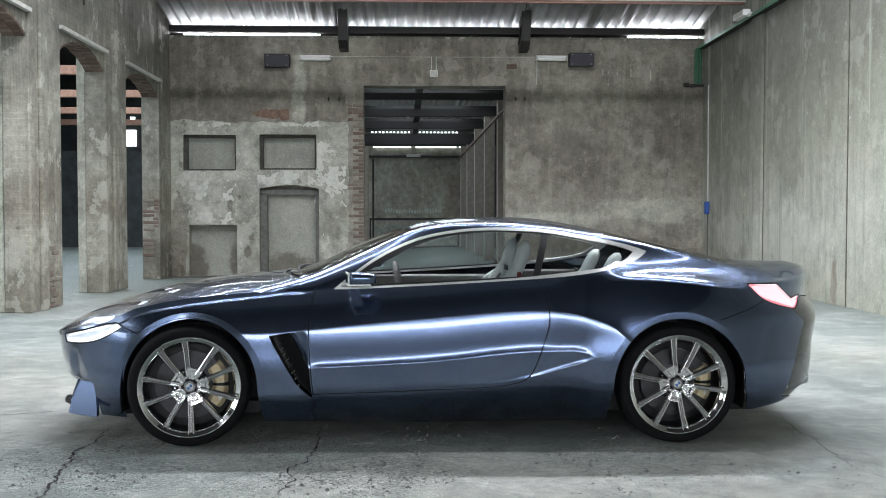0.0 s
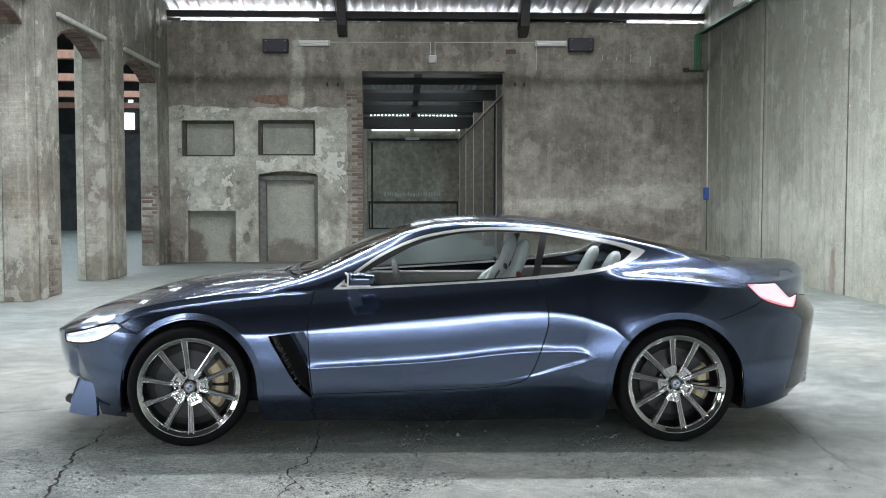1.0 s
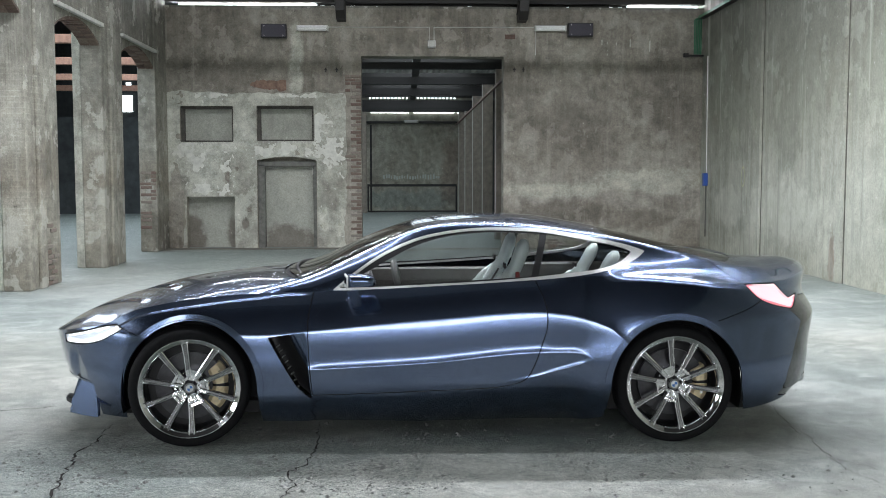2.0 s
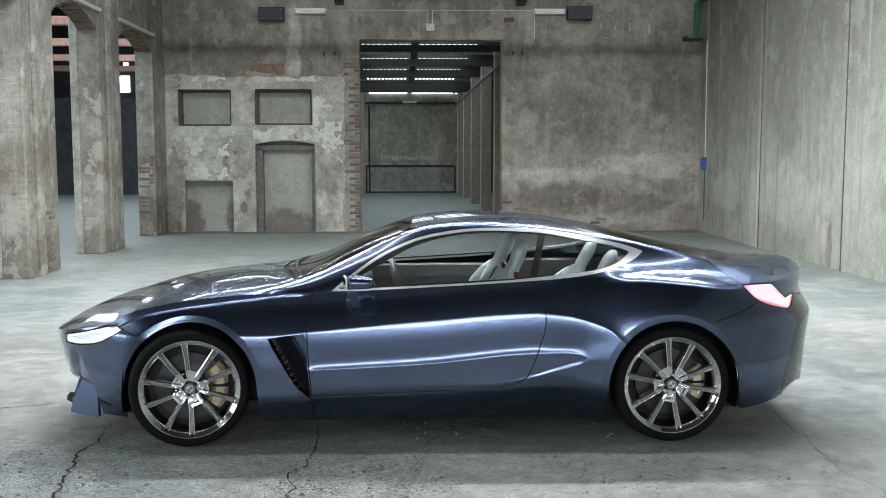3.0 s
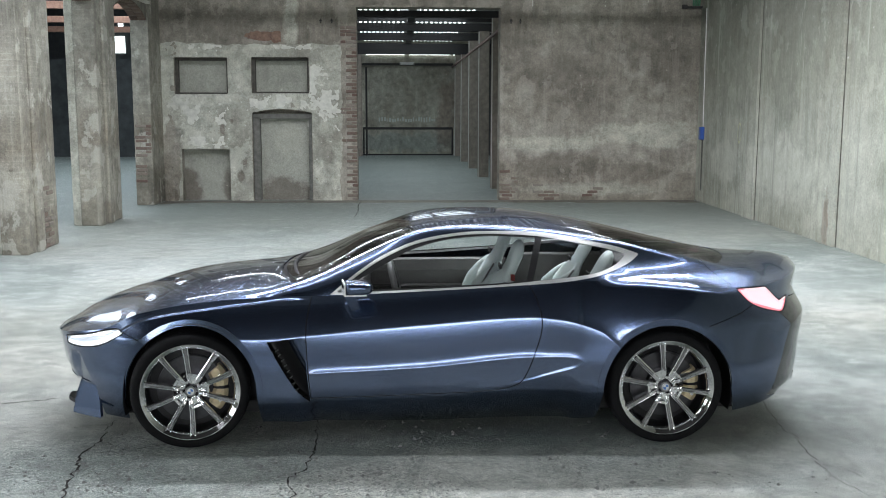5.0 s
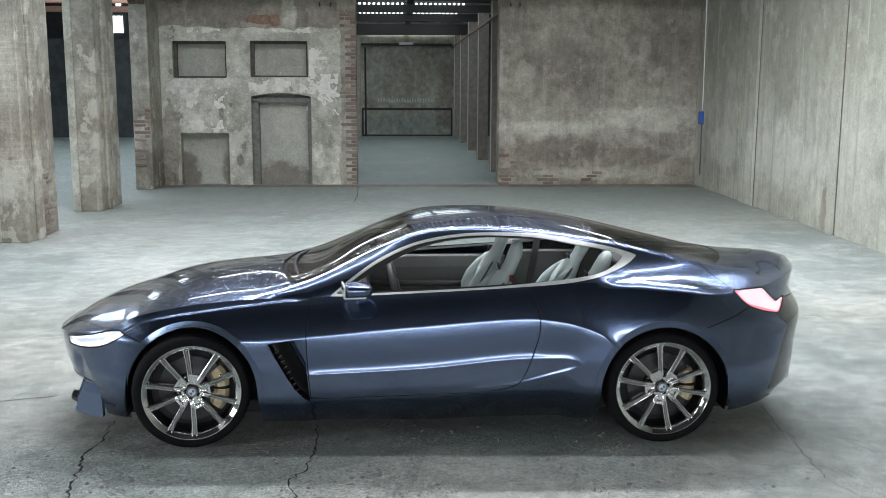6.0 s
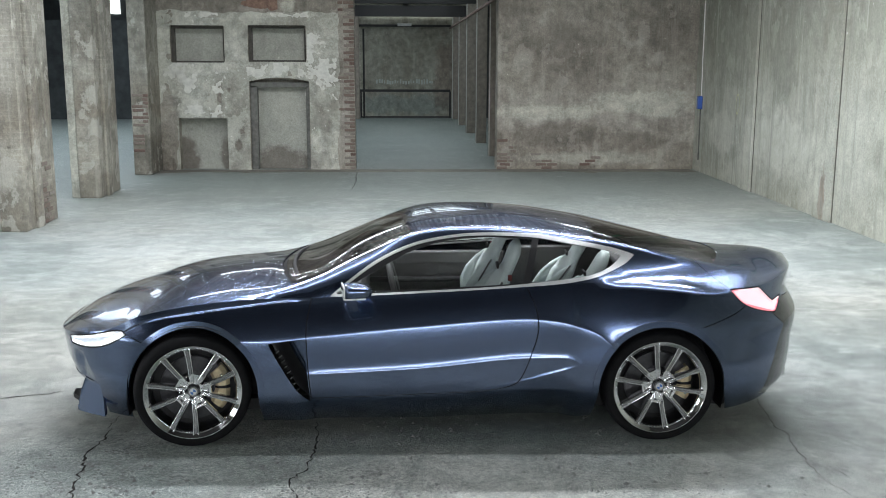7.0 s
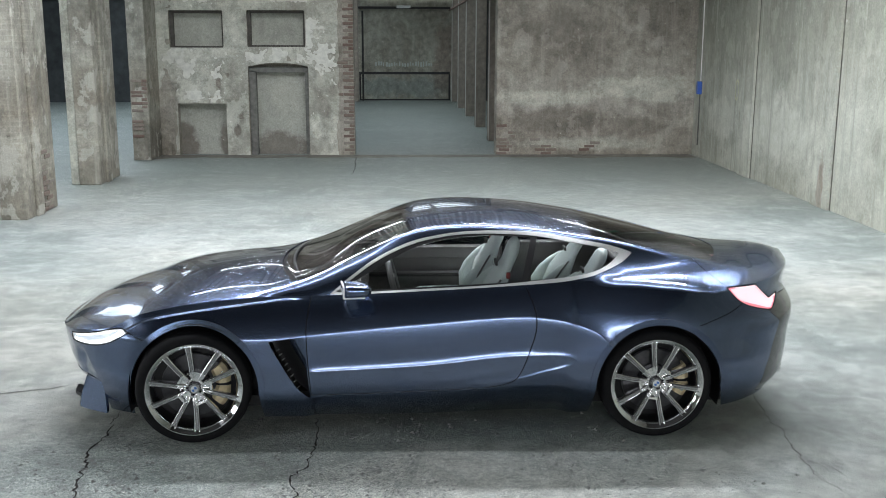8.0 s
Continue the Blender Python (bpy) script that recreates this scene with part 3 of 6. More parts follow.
for a, b, c, d in (*RECESS[:2], (-4.86, -3.83, 0.0, 1.11), (-3.19, -2.15, 0.0, 1.76)):
    structure(boxed("infill_panel", a + 0.002, b - 0.002, YB + 0.222, YB + 0.2395, c + 0.002, d - 0.002, M_INFILL), "smooth grey plaster infill of the blocked opening", "panel")

# arcade: piers, brick arches, wall above
ARCADE = [(0.95, 2.15), (4.42, 5.62), (7.89, 9.12), (11.33, 12.53), (14.92, 15.9)]
SPRING = 3.76
for k, (y0, y1) in enumerate(ARCADE):
    p = tagged(new("pier"), "weathered grey plastered pier with a shallow pilaster", "pier", "piers of the arcade", "structure")
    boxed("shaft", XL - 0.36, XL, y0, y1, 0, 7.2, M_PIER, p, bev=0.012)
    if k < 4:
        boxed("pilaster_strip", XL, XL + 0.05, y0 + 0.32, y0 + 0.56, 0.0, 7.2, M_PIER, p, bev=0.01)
        # paler coat here: light from the side hall put into the colour
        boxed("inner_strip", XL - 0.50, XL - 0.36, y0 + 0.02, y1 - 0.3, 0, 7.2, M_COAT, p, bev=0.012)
for (a0, a1), (b0, b1) in zip(ARCADE, ARCADE[1:]):
    v, f, n = [], [], 20
    for i in range(n + 1):
        u = i / n
        y = a1 + (b0 - a1) * u
        z = SPRING + 0.26 * (1 - (2 * u - 1) ** 2)
        v += [(XL - 0.34, y, z), (XL - 0.03, y, z), (XL - 0.03, y, 7.2), (XL - 0.34, y, 7.2)]
    for i in range(n):
        o = 4 * i
        f += [(o + 1, o + 5, o + 6, o + 2), (o + 4, o, o + 3, o + 7)]
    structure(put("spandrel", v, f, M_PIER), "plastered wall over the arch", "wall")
    arch = structure(new("brick_arch"), "segmental arch of rough dark bricks", "arch")
    span = b0 - a1
    rnd = random.Random(int(b0 * 10))
    for i in range(30):
        u0, u1 = (i + 0.06) / 30, (i + 0.94) / 30
        q = []
        for u in (u0, u1):
            z = SPRING + 0.26 * (1 - (2 * u - 1) ** 2)
            q += [(a1 + span * u, z)]
        j = rnd.uniform(0, 0.02)
        (ya, za), (yb, zb) = q
        for xa, xb in ((XL - 0.335, XL - 0.19), (XL - 0.18, XL - 0.035)):
            pts = [(x, y, z) for x in (xa, xb) for y, z in ((ya, za - 0.025 - j), (yb, zb - 0.025 - j), (yb, zb + 0.02), (ya, za + 0.02))]
            put("brick", pts, [(0, 1, 2, 3), (7, 6, 5, 4), (0, 4, 5, 1), (1, 5, 6, 2), (2, 6, 7, 3), (3, 7, 4, 0)], M_DARKBRICK, arch)
    structure(boxed("ledge", XL - 0.02, XL + 0.05, a1 - 0.03, b0 + 0.03, 4.05, 4.105, M_PALE), "thin pale plaster ledge over the arch", "ledge")
boxed("hook_rod", XL, XL + 0.02, 10.2, 10.23, 4.62, 5.1, M_STEEL)
structure(bpy.data.objects["hook_rod"], "short dark iron rod on the arcade wall", "rod")

# side hall seen through the arches
for y in (15.0, 20.0, 25.0, 30.0, 34.5):
    structure(boxed("timber_beam", -16, XL - 0.6, y, y + 0.2, 4.9, 5.12, M_TIMBER, bev=0.01), "reddish timber roof beam of the side hall", "beam")
structure(boxed("window_far", -12.2, -11.75, 37.42, 37.49, 4.25, 4.95, M_DAYPANE), "bright far window of the side hall", "window")
structure(boxed("window_far", -12.0, -11.8, 37.42, 37.49, 5.35, 5.5, M_DAYPANE), "bright far window of the side hall", "window")
structure(boxed("partition", -16, XL - 1.2, 35.2, 35.3, 0, 3.9, M_UNLIT), "dark partition across the side hall", "wall")

# passage: posts, beams, rail, end
for side_x in (2.09, -2.05):
    for k in range(5):
        y = 19.0 + 4.18 * k
        p = tagged(new("passage_post"), "grey-brown steel post of the passage", "post", "passage posts")
        p.location = (side_x, y, 0)
        boxed("flange", 0, 0.30, 0, 0.025, 0, 4.2, M_POST, p, bev=0.004)
        boxed("flange", 0, 0.30, 0.28, 0.305, 0, 4.2, M_POST, p, bev=0.004)
        boxed("web", 0.13, 0.17, 0.025, 0.28, 0, 4.2, M_POST, p)
        boxed("edge_angle", -0.012, 0.012, -0.006, 0.02, 0, 4.2, M_PALE, p)
for k in range(5):
    y = 19.0 + 4.18 * k
    structure(boxed("passage_beam", -2.3, 3.6, y - 0.02, y + 0.2, (4.18, 4.18, 4.18, 3.95, 4.18)[k], (4.34, 4.385, 4.42, 4.34, 4.34)[k], M_BLACKSTEEL), "dark steel beam across the passage", "beam")
structure(boxed("passage_beam", -2.3, 3.6, 17.0, 17.12, 4.30, 4.42, M_BLACKSTEEL), "dark steel beam across the passage", "beam")
structure(boxed("passage_purlin", 0.05, 0.25, YB + 0.5, 37.5, 4.45, 4.6, M_STEEL), "dark purlin along the passage roof", "beam")
structure(boxed("passage_rail", 2.03, 2.08, YB + 0.4, 37.4, 3.70, 3.76, M_RUST), "rusty rail along the passage posts", "rail")
for y in (22.0, 26.18, 30.36, 34.54):
    for i in range(24):
        x = -1.55 + 3.4 * i / 23
        if i != 11:
            tagged(boxed("roof_chink", x - 0.037, x + 0.037, y, y + 0.04, 4.62, 4.675, M_DAYPANE), "bright chink between roof sheets", "chink", "roof chinks", "structure")
    structure(boxed("chink_purlin", -2.3, 3.6, y + 0.01, y + 0.08, 4.675, 4.8, M_STEEL), "dark purlin over the chinks", "beam")
for x0, x1 in ((-1.62, 0.02), (0.22, 1.98)):
    structure(boxed("window_strip", x0, x1, 37.42, 37.49, 4.225, 4.275, M_DAYPANE), "long bright strip window above the end wall", "window")
for x0 in (2.1, 2.9):
    structure(boxed("window_strip", x0, x0 + 0.55, 37.42, 37.49, 4.225, 4.275, M_DAYPANE), "short bright strip window above the end wall", "window")
structure(boxed("end_beam", -2.0, 2.09, 37.2, 37.4, 3.78, 3.87, M_STEEL), "dark beam before the end wall", "beam")
bar = empty("barrier_rail", "dark steel barrier rail before the end wall", "barrier")
boxed("rail", -1.75, 2.05, 36.6, 36.68, 1.08, 1.18, M_STEEL, bar)
boxed("foot_rail", -1.75, 2.05, 36.6, 36.66, 0.0, 0.06, M_STEEL, bar)
for x in (-1.75, 2.0):
    boxed("post", x, x + 0.07, 36.6, 36.68, 0, 1.1, M_STEEL, bar)
tagged(boxed("drain_pipe", -1.62, -1.54, 36.3, 36.38, 0, 3.66, M_STEEL), "dark vertical drain pipe at the passage end", "pipe")
marks = tagged(new("chalk_marks"), "row of pale unreadable marks on the end wall", "marking")
rnd = random.Random(5)
for i in range(22):
    x = -1.1 + 2.5 * i / 22
    boxed("mark", x, x + rnd.uniform(0.04, 0.09), 37.49, 37.496, 1.40 + 0.03 * math.sin(i), 1.50 + rnd.uniform(0, 0.10), M_CHALK, marks)


def strip_lamp(x, y, z, w=0.66):
    lamp = empty("strip_lamp", "white fluorescent strip lamp, unlit, on the wall", "lamp", group="strip lamps")
    lamp.location = (x, y, z)
    boxed("housing", -w / 2, w / 2, -0.08, 0, 0.0, 0.055, M_WHITE, lamp, bev=0.008)
    boxed("diffuser", -w / 2 + 0.02, w / 2 - 0.02, -0.10, -0.01, -0.06, -0.001, M_WHITE, lamp, bev=0.02)
    for s in (-1, 1):
        boxed("end_cap", s * w / 2 - 0.012, s * w / 2 + 0.012, -0.10, 0, -0.06, 0.055, M_PALE, lamp)
    return lamp


strip_lamp(-2.13, YB, 4.70)
strip_lamp(2.975, YB, 4.72)
strip_lamp(0.35, 14.0, 5.56, 0.42)
strip_lamp(0.12, 37.2, 3.86, 0.6)
strip_lamp(0.1, 21.0, 4.5, 0.5)


def speaker(x, z):
    s = empty("loudspeaker", "dark boxy loudspeaker fixed high on the wall", "loudspeaker", group="loudspeakers")
    s.location = (x, YB, z)
    boxed("cabinet", -0.27, 0.27, -0.16, 0, -0.145, 0.145, M_BLACK, s, bev=0.01)
    boxed("grille", -0.25, 0.25, -0.168, -0.161, -0.125, 0.125, M_GRILLE, s, bev=0.002)
    for dx in (-0.2, 0.2):
        for dz in (-0.1, 0.1):
            boxed("screw", dx - 0.008, dx + 0.008, -0.174, -0.167, dz - 0.008, dz + 0.008, M_PALE, s)


speaker(-2.935, 4.625)
speaker(3.615, 4.68)


def pipe(name, pts, r, mat, label, category, parent=None):
    cu = bpy.data.curves.new(name, "CURVE")
    cu.dimensions, cu.bevel_depth, cu.bevel_resolution, cu.use_fill_caps = "3D", r, 2, True
    s = cu.splines.new("POLY")
    s.points.add(len(pts) - 1)
    for q, p in zip(s.points, pts):
        q.co = (*p, 1)
    cu.materials.append(mat)
    ob = new(name, cu)
    if parent:
        ob.parent = parent
        return ob
    return tagged(ob, label, category)


pipe("conduit", [(-1.8, YB - 0.015, 4.725), (0.37, YB - 0.015, 4.735), (0.37, YB - 0.015, 4.45)], 0.011, M_PALE, "thin pale conduit running along the wall to a box", "conduit")
pipe("conduit", [(2.62, YB - 0.015, 4.745), (0.47, YB - 0.015, 4.735), (0.47, YB - 0.015, 4.45)], 0.011, M_PALE, "thin pale conduit running along the wall to a box", "conduit")
pipe("conduit", [(2.66, YB - 0.015, 4.66), (2.66, YB - 0.015, 4.15)], 0.010, M_PALE, "thin pale conduit dropping from the lamp", "conduit")
jb = empty("junction_box", "pale square junction box on the wall above the opening", "box")
jb.location = (0.42, YB, 4.375)
boxed("body", -0.085, 0.085, -0.06, 0, -0.075, 0.075, M_WHITE, jb, bev=0.008)
boxed("cover", -0.075, 0.075, -0.067, -0.061, -0.065, 0.065, M_PALE, jb, bev=0.002)
for x, z in ((-1.85, 3.82), (-1.62, 3.82), (2.2, 3.84), (2.4, 3.84)):
    h = empty("wall_hook", "small dark iron hook in the wall", "hook", group="wall hooks")
    h.location = (x, YB, z)
    boxed("plate", -0.012, 0.012, -0.01, 0, -0.05, 0.05, M_STEEL, h)
    boxed("arm", -0.03, 0.03, -0.05, -0.01, -0.008, 0.008, M_STEEL, h)

# corner: blue socket box, conduit, cable bundle, tray, lamp on the side wall
bb = empty("socket_box", "blue plastic socket box in the wall corner", "box")
bb.location = (east(15.4) - 0.05, 15.40, 1.34)
boxed("body", -0.045, 0.049, -0.06, 0.06, 0, 0.27, M_BLUE, bb, bev=0.01)
boxed("lid", -0.05, 0.03, -0.082, -0.071, 0.03, 0.13, M_BLUE, bb, bev=0.008)
pipe("conduit", [(east(15.4) - 0.02, 15.40, 1.62), (east(15.4) - 0.02, 15.45, 4.10)], 0.012, M_WHITE, "white conduit rising from the blue box", "conduit")
pipe("conduit", [(east(15.5) - 0.02, 15.42, 1.34), (east(15.5) - 0.02, 15.42, 0.25)], 0.014, M_OLDGREY, "grey conduit down to the floor", "conduit")
cb = empty("cable_bundle", "green cable bundle clamped in the corner", "cables")
for k in range(5):
    pipe("cable", [(6.12 + 0.035 * k, YB - 0.03, 4.18), (6.12 + 0.035 * k, YB - 0.03, 4.92), (6.26, YB - 0.12 - 0.03 * k, 5.0)], 0.016, M_GREEN, "", "", cb)
boxed("clamp", 5.89, 6.31, YB - 0.08, YB - 0.01, 4.13, 4.17, M_STEEL, cb)
boxed("bracket", 5.88, 5.98, YB - 0.10, YB, 4.12, 4.20, M_STEEL, cb)
tr = empty("cable_tray", "green-grey cable tray along the side wall", "tray")
tr.matrix_world = pose(east(YB - 0.1), YB - 0.1, 4.93, 0, 0, math.degrees(-math.atan(0.019)))
boxed("tray", -0.14, -0.006, -9.5, 0, 0, 0.02, M_STEEL, tr)
boxed("lip", -0.145, -0.135, -9.5, 0, 0, 0.06, M_GREEN, tr)
for k in range(3):
    pipe("cable", [(-0.04 - 0.03 * k, 0, 0.033), (-0.04 - 0.03 * k, -9.5, 0.033)], 0.012, M_GREEN, "", "", tr)
sl = empty("flood_lamp", "white flood lamp on the cable tray", "lamp")
sl.location = (east(12.8) - 0.13, 12.8, 4.96)
boxed("head", -0.12, 0.02, -0.35, 0.25, 0.03, 0.15, M_WHITE, sl, bev=0.015)
boxed("glass", -0.125, -0.119, -0.32, 0.22, 0.05, 0.13, M_PALE, sl)
boxed("arm", -0.05, 0.10, -0.5, -0.36, 0.0, 0.06, M_WHITE, sl, bev=0.005)


# a faded ring sprayed on the side wall, and a small knocked-out hole high in the back wall
v, f, n = [], [], 36
for i in range(n):
    a = 2 * math.pi * i / n
    for r in (0.8, 1.0):
        y, z = 13.0 + 0.11 * r * math.cos(a), 1.54 + 0.20 * r * math.sin(a)
        v.append((east(y) - 0.004, y, z))
f = [(2 * i, 2 * i + 1, (2 * i + 3) % (2 * n), (2 * i + 2) % (2 * n)) for i in range(n)]
structure(put("painted_ring", v, f, M_RINGPAINT), "faded yellow-green painted ring on the side wall", "marking")
hole = structure(new("wall_hole"), "knocked-out hole, its inner shade a flat brown slab", "hole")
hole.location = (2.0, YB, 4.49)
# no recess is cut: the hole's inner shade is a brown slab
boxed("hole_back", 0.0, 0.22, -0.006, -0.002, 0.0, 0.10, M_RUST, hole)
for p in ((0.02, 0.15, -0.012, -0.001, -0.02, 0.0), (0.12, 0.21, -0.010, -0.001, 0.10, 0.115)):
    boxed("broken_edge", *p, M_DAMP, hole, bev=0.002)

# ---------------------------------------------------------------- the car: surfaces
CY = 0.93                     # the car's centre plane


def curve(*keys):
    """A smooth curve through (x, value) keys, without overshoot."""
    kx = np.array([k[0] for k in keys])
    kv = np.array([k[1] for k in keys])
    h = np.diff(kx)
    s = np.diff(kv) / h
    d = np.zeros(len(kx))
    d[0], d[-1] = s[0], s[-1]
    for i in range(1, len(kx) - 1):
        if s[i - 1] * s[i] > 0:
            d[i] = (h[i - 1] + h[i]) / (h[i] / s[i - 1] + h[i - 1] / s[i])

    def f(x):
        x = np.clip(np.asarray(x, float), kx[0], kx[-1])
        i = np.clip(np.searchsorted(kx, x) - 1, 0, len(h) - 1)
        u = (x - kx[i]) / h[i]
        return kv[i] * (1 + 2 * u) * (1 - u) ** 2 + d[i] * h[i] * u * (1 - u) ** 2 + kv[i + 1] * u * u * (3 - 2 * u) + d[i + 1] * h[i] * u * u * (u - 1)
    return f


def sp(d, r):
    """max(d, 0) with a rounded corner of size r."""
    return 0.5 * (d + np.sqrt(d * d + r * r))


def step(a, b, x):
    u = np.clip((np.asarray(x) - a) / (b - a), 0, 1)
    return u * u * (3 - 2 * u)


FRONT_AXLE, REAR_AXLE, WHEEL_R, ARCH_R = -1.413, 1.413, 0.348, 0.387
AXLE_Z = 0.348
half_base = curve((-2.4, 0.86), (-2.05, 0.90), (-1.41, 0.94), (-0.95, 0.942), (0, 0.95), (0.6, 0.955), (1.0, 0.970), (1.41, 0.992), (1.8, 0.972), (2.2, 0.942), (2.5, 0.93))
shoulder_z = curve((-2.4, 0.57), (-2.25, 0.615), (-2.05, 0.67), (-1.9, 0.705), (-1.713, 0.795), (-1.44, 0.848), (-1.08, 0.878), (-0.66, 0.892), (0, 0.922), (0.58, 0.957), (0.97, 0.982), (1.2, 0.985), (1.5, 0.965), (1.86, 0.928), (2.1, 0.930), (2.3, 0.960), (2.48, 0.982))
bottom_z = curve((-2.4, 0.18), (-2.1, 0.148), (-1.8, 0.150), (-1.0, 0.130), (-0.55, 0.112), (0.0, 0.088), (0.75, 0.080), (0.96, 0.112), (1.05, 0.132), (1.83, 0.182), (2.14, 0.23), (2.3, 0.32), (2.48, 0.36))
centre_z = curve((-2.4, 0.57), (-2.36, 0.615), (-2.27, 0.68), (-2.06, 0.77), (-1.9, 0.82), (-1.58, 0.90), (-1.19, 0.95), (-0.92, 0.975), (-0.73, 1.025), (-0.55, 1.12), (-0.28, 1.23), (-0.09, 1.29), (0.1, 1.312), (0.42, 1.325), (0.7, 1.31), (0.9, 1.275), (1.17, 1.225), (1.47, 1.155), (1.78, 1.085), (1.98, 1.045), (2.17, 1.027), (2.36, 1.026), (2.48, 1.004))
rail_v = curve((-2.4, 0.55), (-1.4, 0.60), (-0.83, 0.695), (-0.35, 0.655), (-0.08, 0.60), (0.3, 0.585), (1.05, 0.585), (1.4, 0.575), (1.85, 0.52), (2.48, 0.50))
rail_f = curve((-2.4, 0.58), (-1.2, 0.52), (-0.96, 0.60), (-0.83, 0.84), (-0.44, 0.84), (-0.08, 0.92), (0.1, 0.93), (0.45, 0.89), (0.66, 0.86), (1.03, 0.86), (1.3, 0.82), (1.7, 0.74), (1.9, 0.62), (2.48, 0.5))
line_1 = curve((-1.8, 0.66), (-0.95, 0.655), (-0.71, 0.676), (-0.07, 0.735), (0.62, 0.780), (0.70, 0.777), (0.78, 0.767), (0.88, 0.743), (0.97, 0.712), (1.03, 0.684), (1.08, 0.640), (1.16, 0.59), (1.3, 0.57), (1.5, 0.58), (1.85, 0.68), (2.4, 0.75))
belt_1 = curve((-1.8, 0.66), (-0.95, 0.655), (-0.71, 0.676), (-0.07, 0.735), (0.62, 0.780), (0.85, 0.775), (1.1, 0.765), (2.4, 0.75))
line_2 = curve((-0.75, 0.452), (-0.07, 0.487), (0.62, 0.546), (0.78, 0.548), (0.86, 0.540), (0.92, 0.515), (1.2, 0.50))
line_4 = curve((-0.75, 0.322), (-0.07, 0.345), (0.40, 0.372), (0.56, 0.400), (0.70, 0.440), (0.84, 0.480), (0.92, 0.508))
line_3 = curve((-0.75, 0.285), (-0.07, 0.305), (0.5, 0.340), (0.95, 0.350))
ledge_drop = curve((-2.4, 0.03), (-1.77, 0.040), (-1.45, 0.044), (-1.1, 0.034), (-0.81, 0.018), (-0.6, 0.018), (0.8, 0.018), (1.1, 0.04), (2.5, 0.04))
nose_x = curve((0.17, -2.30), (0.35, -2.33), (0.45, -2.37), (0.60, -2.40))
tail_x = curve((0.2, 2.36), (0.35, 2.43), (0.55, 2.45), (0.72, 2.48), (0.84, 2.45), (0.96, 2.48))
NOSE_C, TAIL_C = -1.6, 1.6


def half_width(x, z):
    """Half the width of the body side at length x and height z, before the ends turn in."""
    w = half_base(x)
    # the flank: nearly upright at mid height, leaning in above the upper crease, which dives to the rear arch
    z1, z2, zs = line_1(x), line_2(x), shoulder_z(x)
    mid = sp(z - (z2 + 0.08), 0.03)
    soft = 0.006 + 0.10 * step(0.64, 1.0, x)
    up = sp(z - belt_1(x), soft)
    haunch = 1 - 0.55 * step(0.55, 0.95, x) * (1 - step(1.55, 1.95, x))
    w = w - 0.55 * mid * mid - (0.19 * up + 0.7 * up * up) * haunch
    d1 = z - z1
    proud = 0.013 * step(0.60, 0.72, x) * (1 - step(1.05, 1.20, x))
    w = w + proud * np.exp(-sp(d1, 0.004) / 0.06) * np.exp(-(np.clip(-d1, 0, 1) / 0.22) ** 2)
    # a fine ledge runs along the front wings; the rear shoulders are rounded over
    wing = step(-1.98, -1.85, x) * (1 - step(-0.86, -0.70, x))
    d0 = z - (zs - ledge_drop(x))
    w = w - wing * 2.0 * (sp(d0, 0.003) - sp(d0 - 0.006, 0.006))
    top = np.clip(z - (zs - 0.040), 0, 1)
    w = w - step(0.98, 1.2, x) * (1 - step(1.70, 2.0, x)) * 27.0 * top * top
    door = step(-0.80, -0.66, x) * (1 - step(0.80, 0.94, x))
    d2 = z - z2
    w = w - door * 0.52 * (sp(d2, 0.004) - sp(d2 - 0.020, 0.034)) - (1 - door) * 0.0104 * step(-0.03, 0.13, d2)
    d4 = z - line_4(x)
    low_line = door * step(0.10, 0.62, x)
    w = w - low_line * 0.50 * (sp(d4, 0.004) - sp(d4 - 0.017, 0.013)) - (1 - low_line) * 0.0085 * step(-0.06, 0.16, d4)
    belly = sp(z2 - 0.04 - z, 0.04)
    w = w - door * 0.5 * belly * belly
    tuck = np.clip(0.52 - z, 0, 1)
    w = w - 0.28 * tuck * tuck
    under = sp(line_3(x) - z, 0.014)
    w = w - (0.30 * under + 1.6 * under * under) * (step(-2.0, -0.9, x) * (1 - step(1.0, 2.0, x)))
    low = sp(0.36 - z, 0.10)
    w = w - (0.16 * low + 0.9 * low * low) * (1 - step(-2.0, -0.9, x) * (1 - step(1.0, 2.0, x)))
    for ax in (FRONT_AXLE, REAR_AXLE):
        r = np.hypot(x - ax, z - AXLE_Z)
        w = w + 0.010 * np.exp(-((r - ARCH_R) / 0.14) ** 2)
    return w


NC, NM, NQ, NU = 74, 400, 181, 84


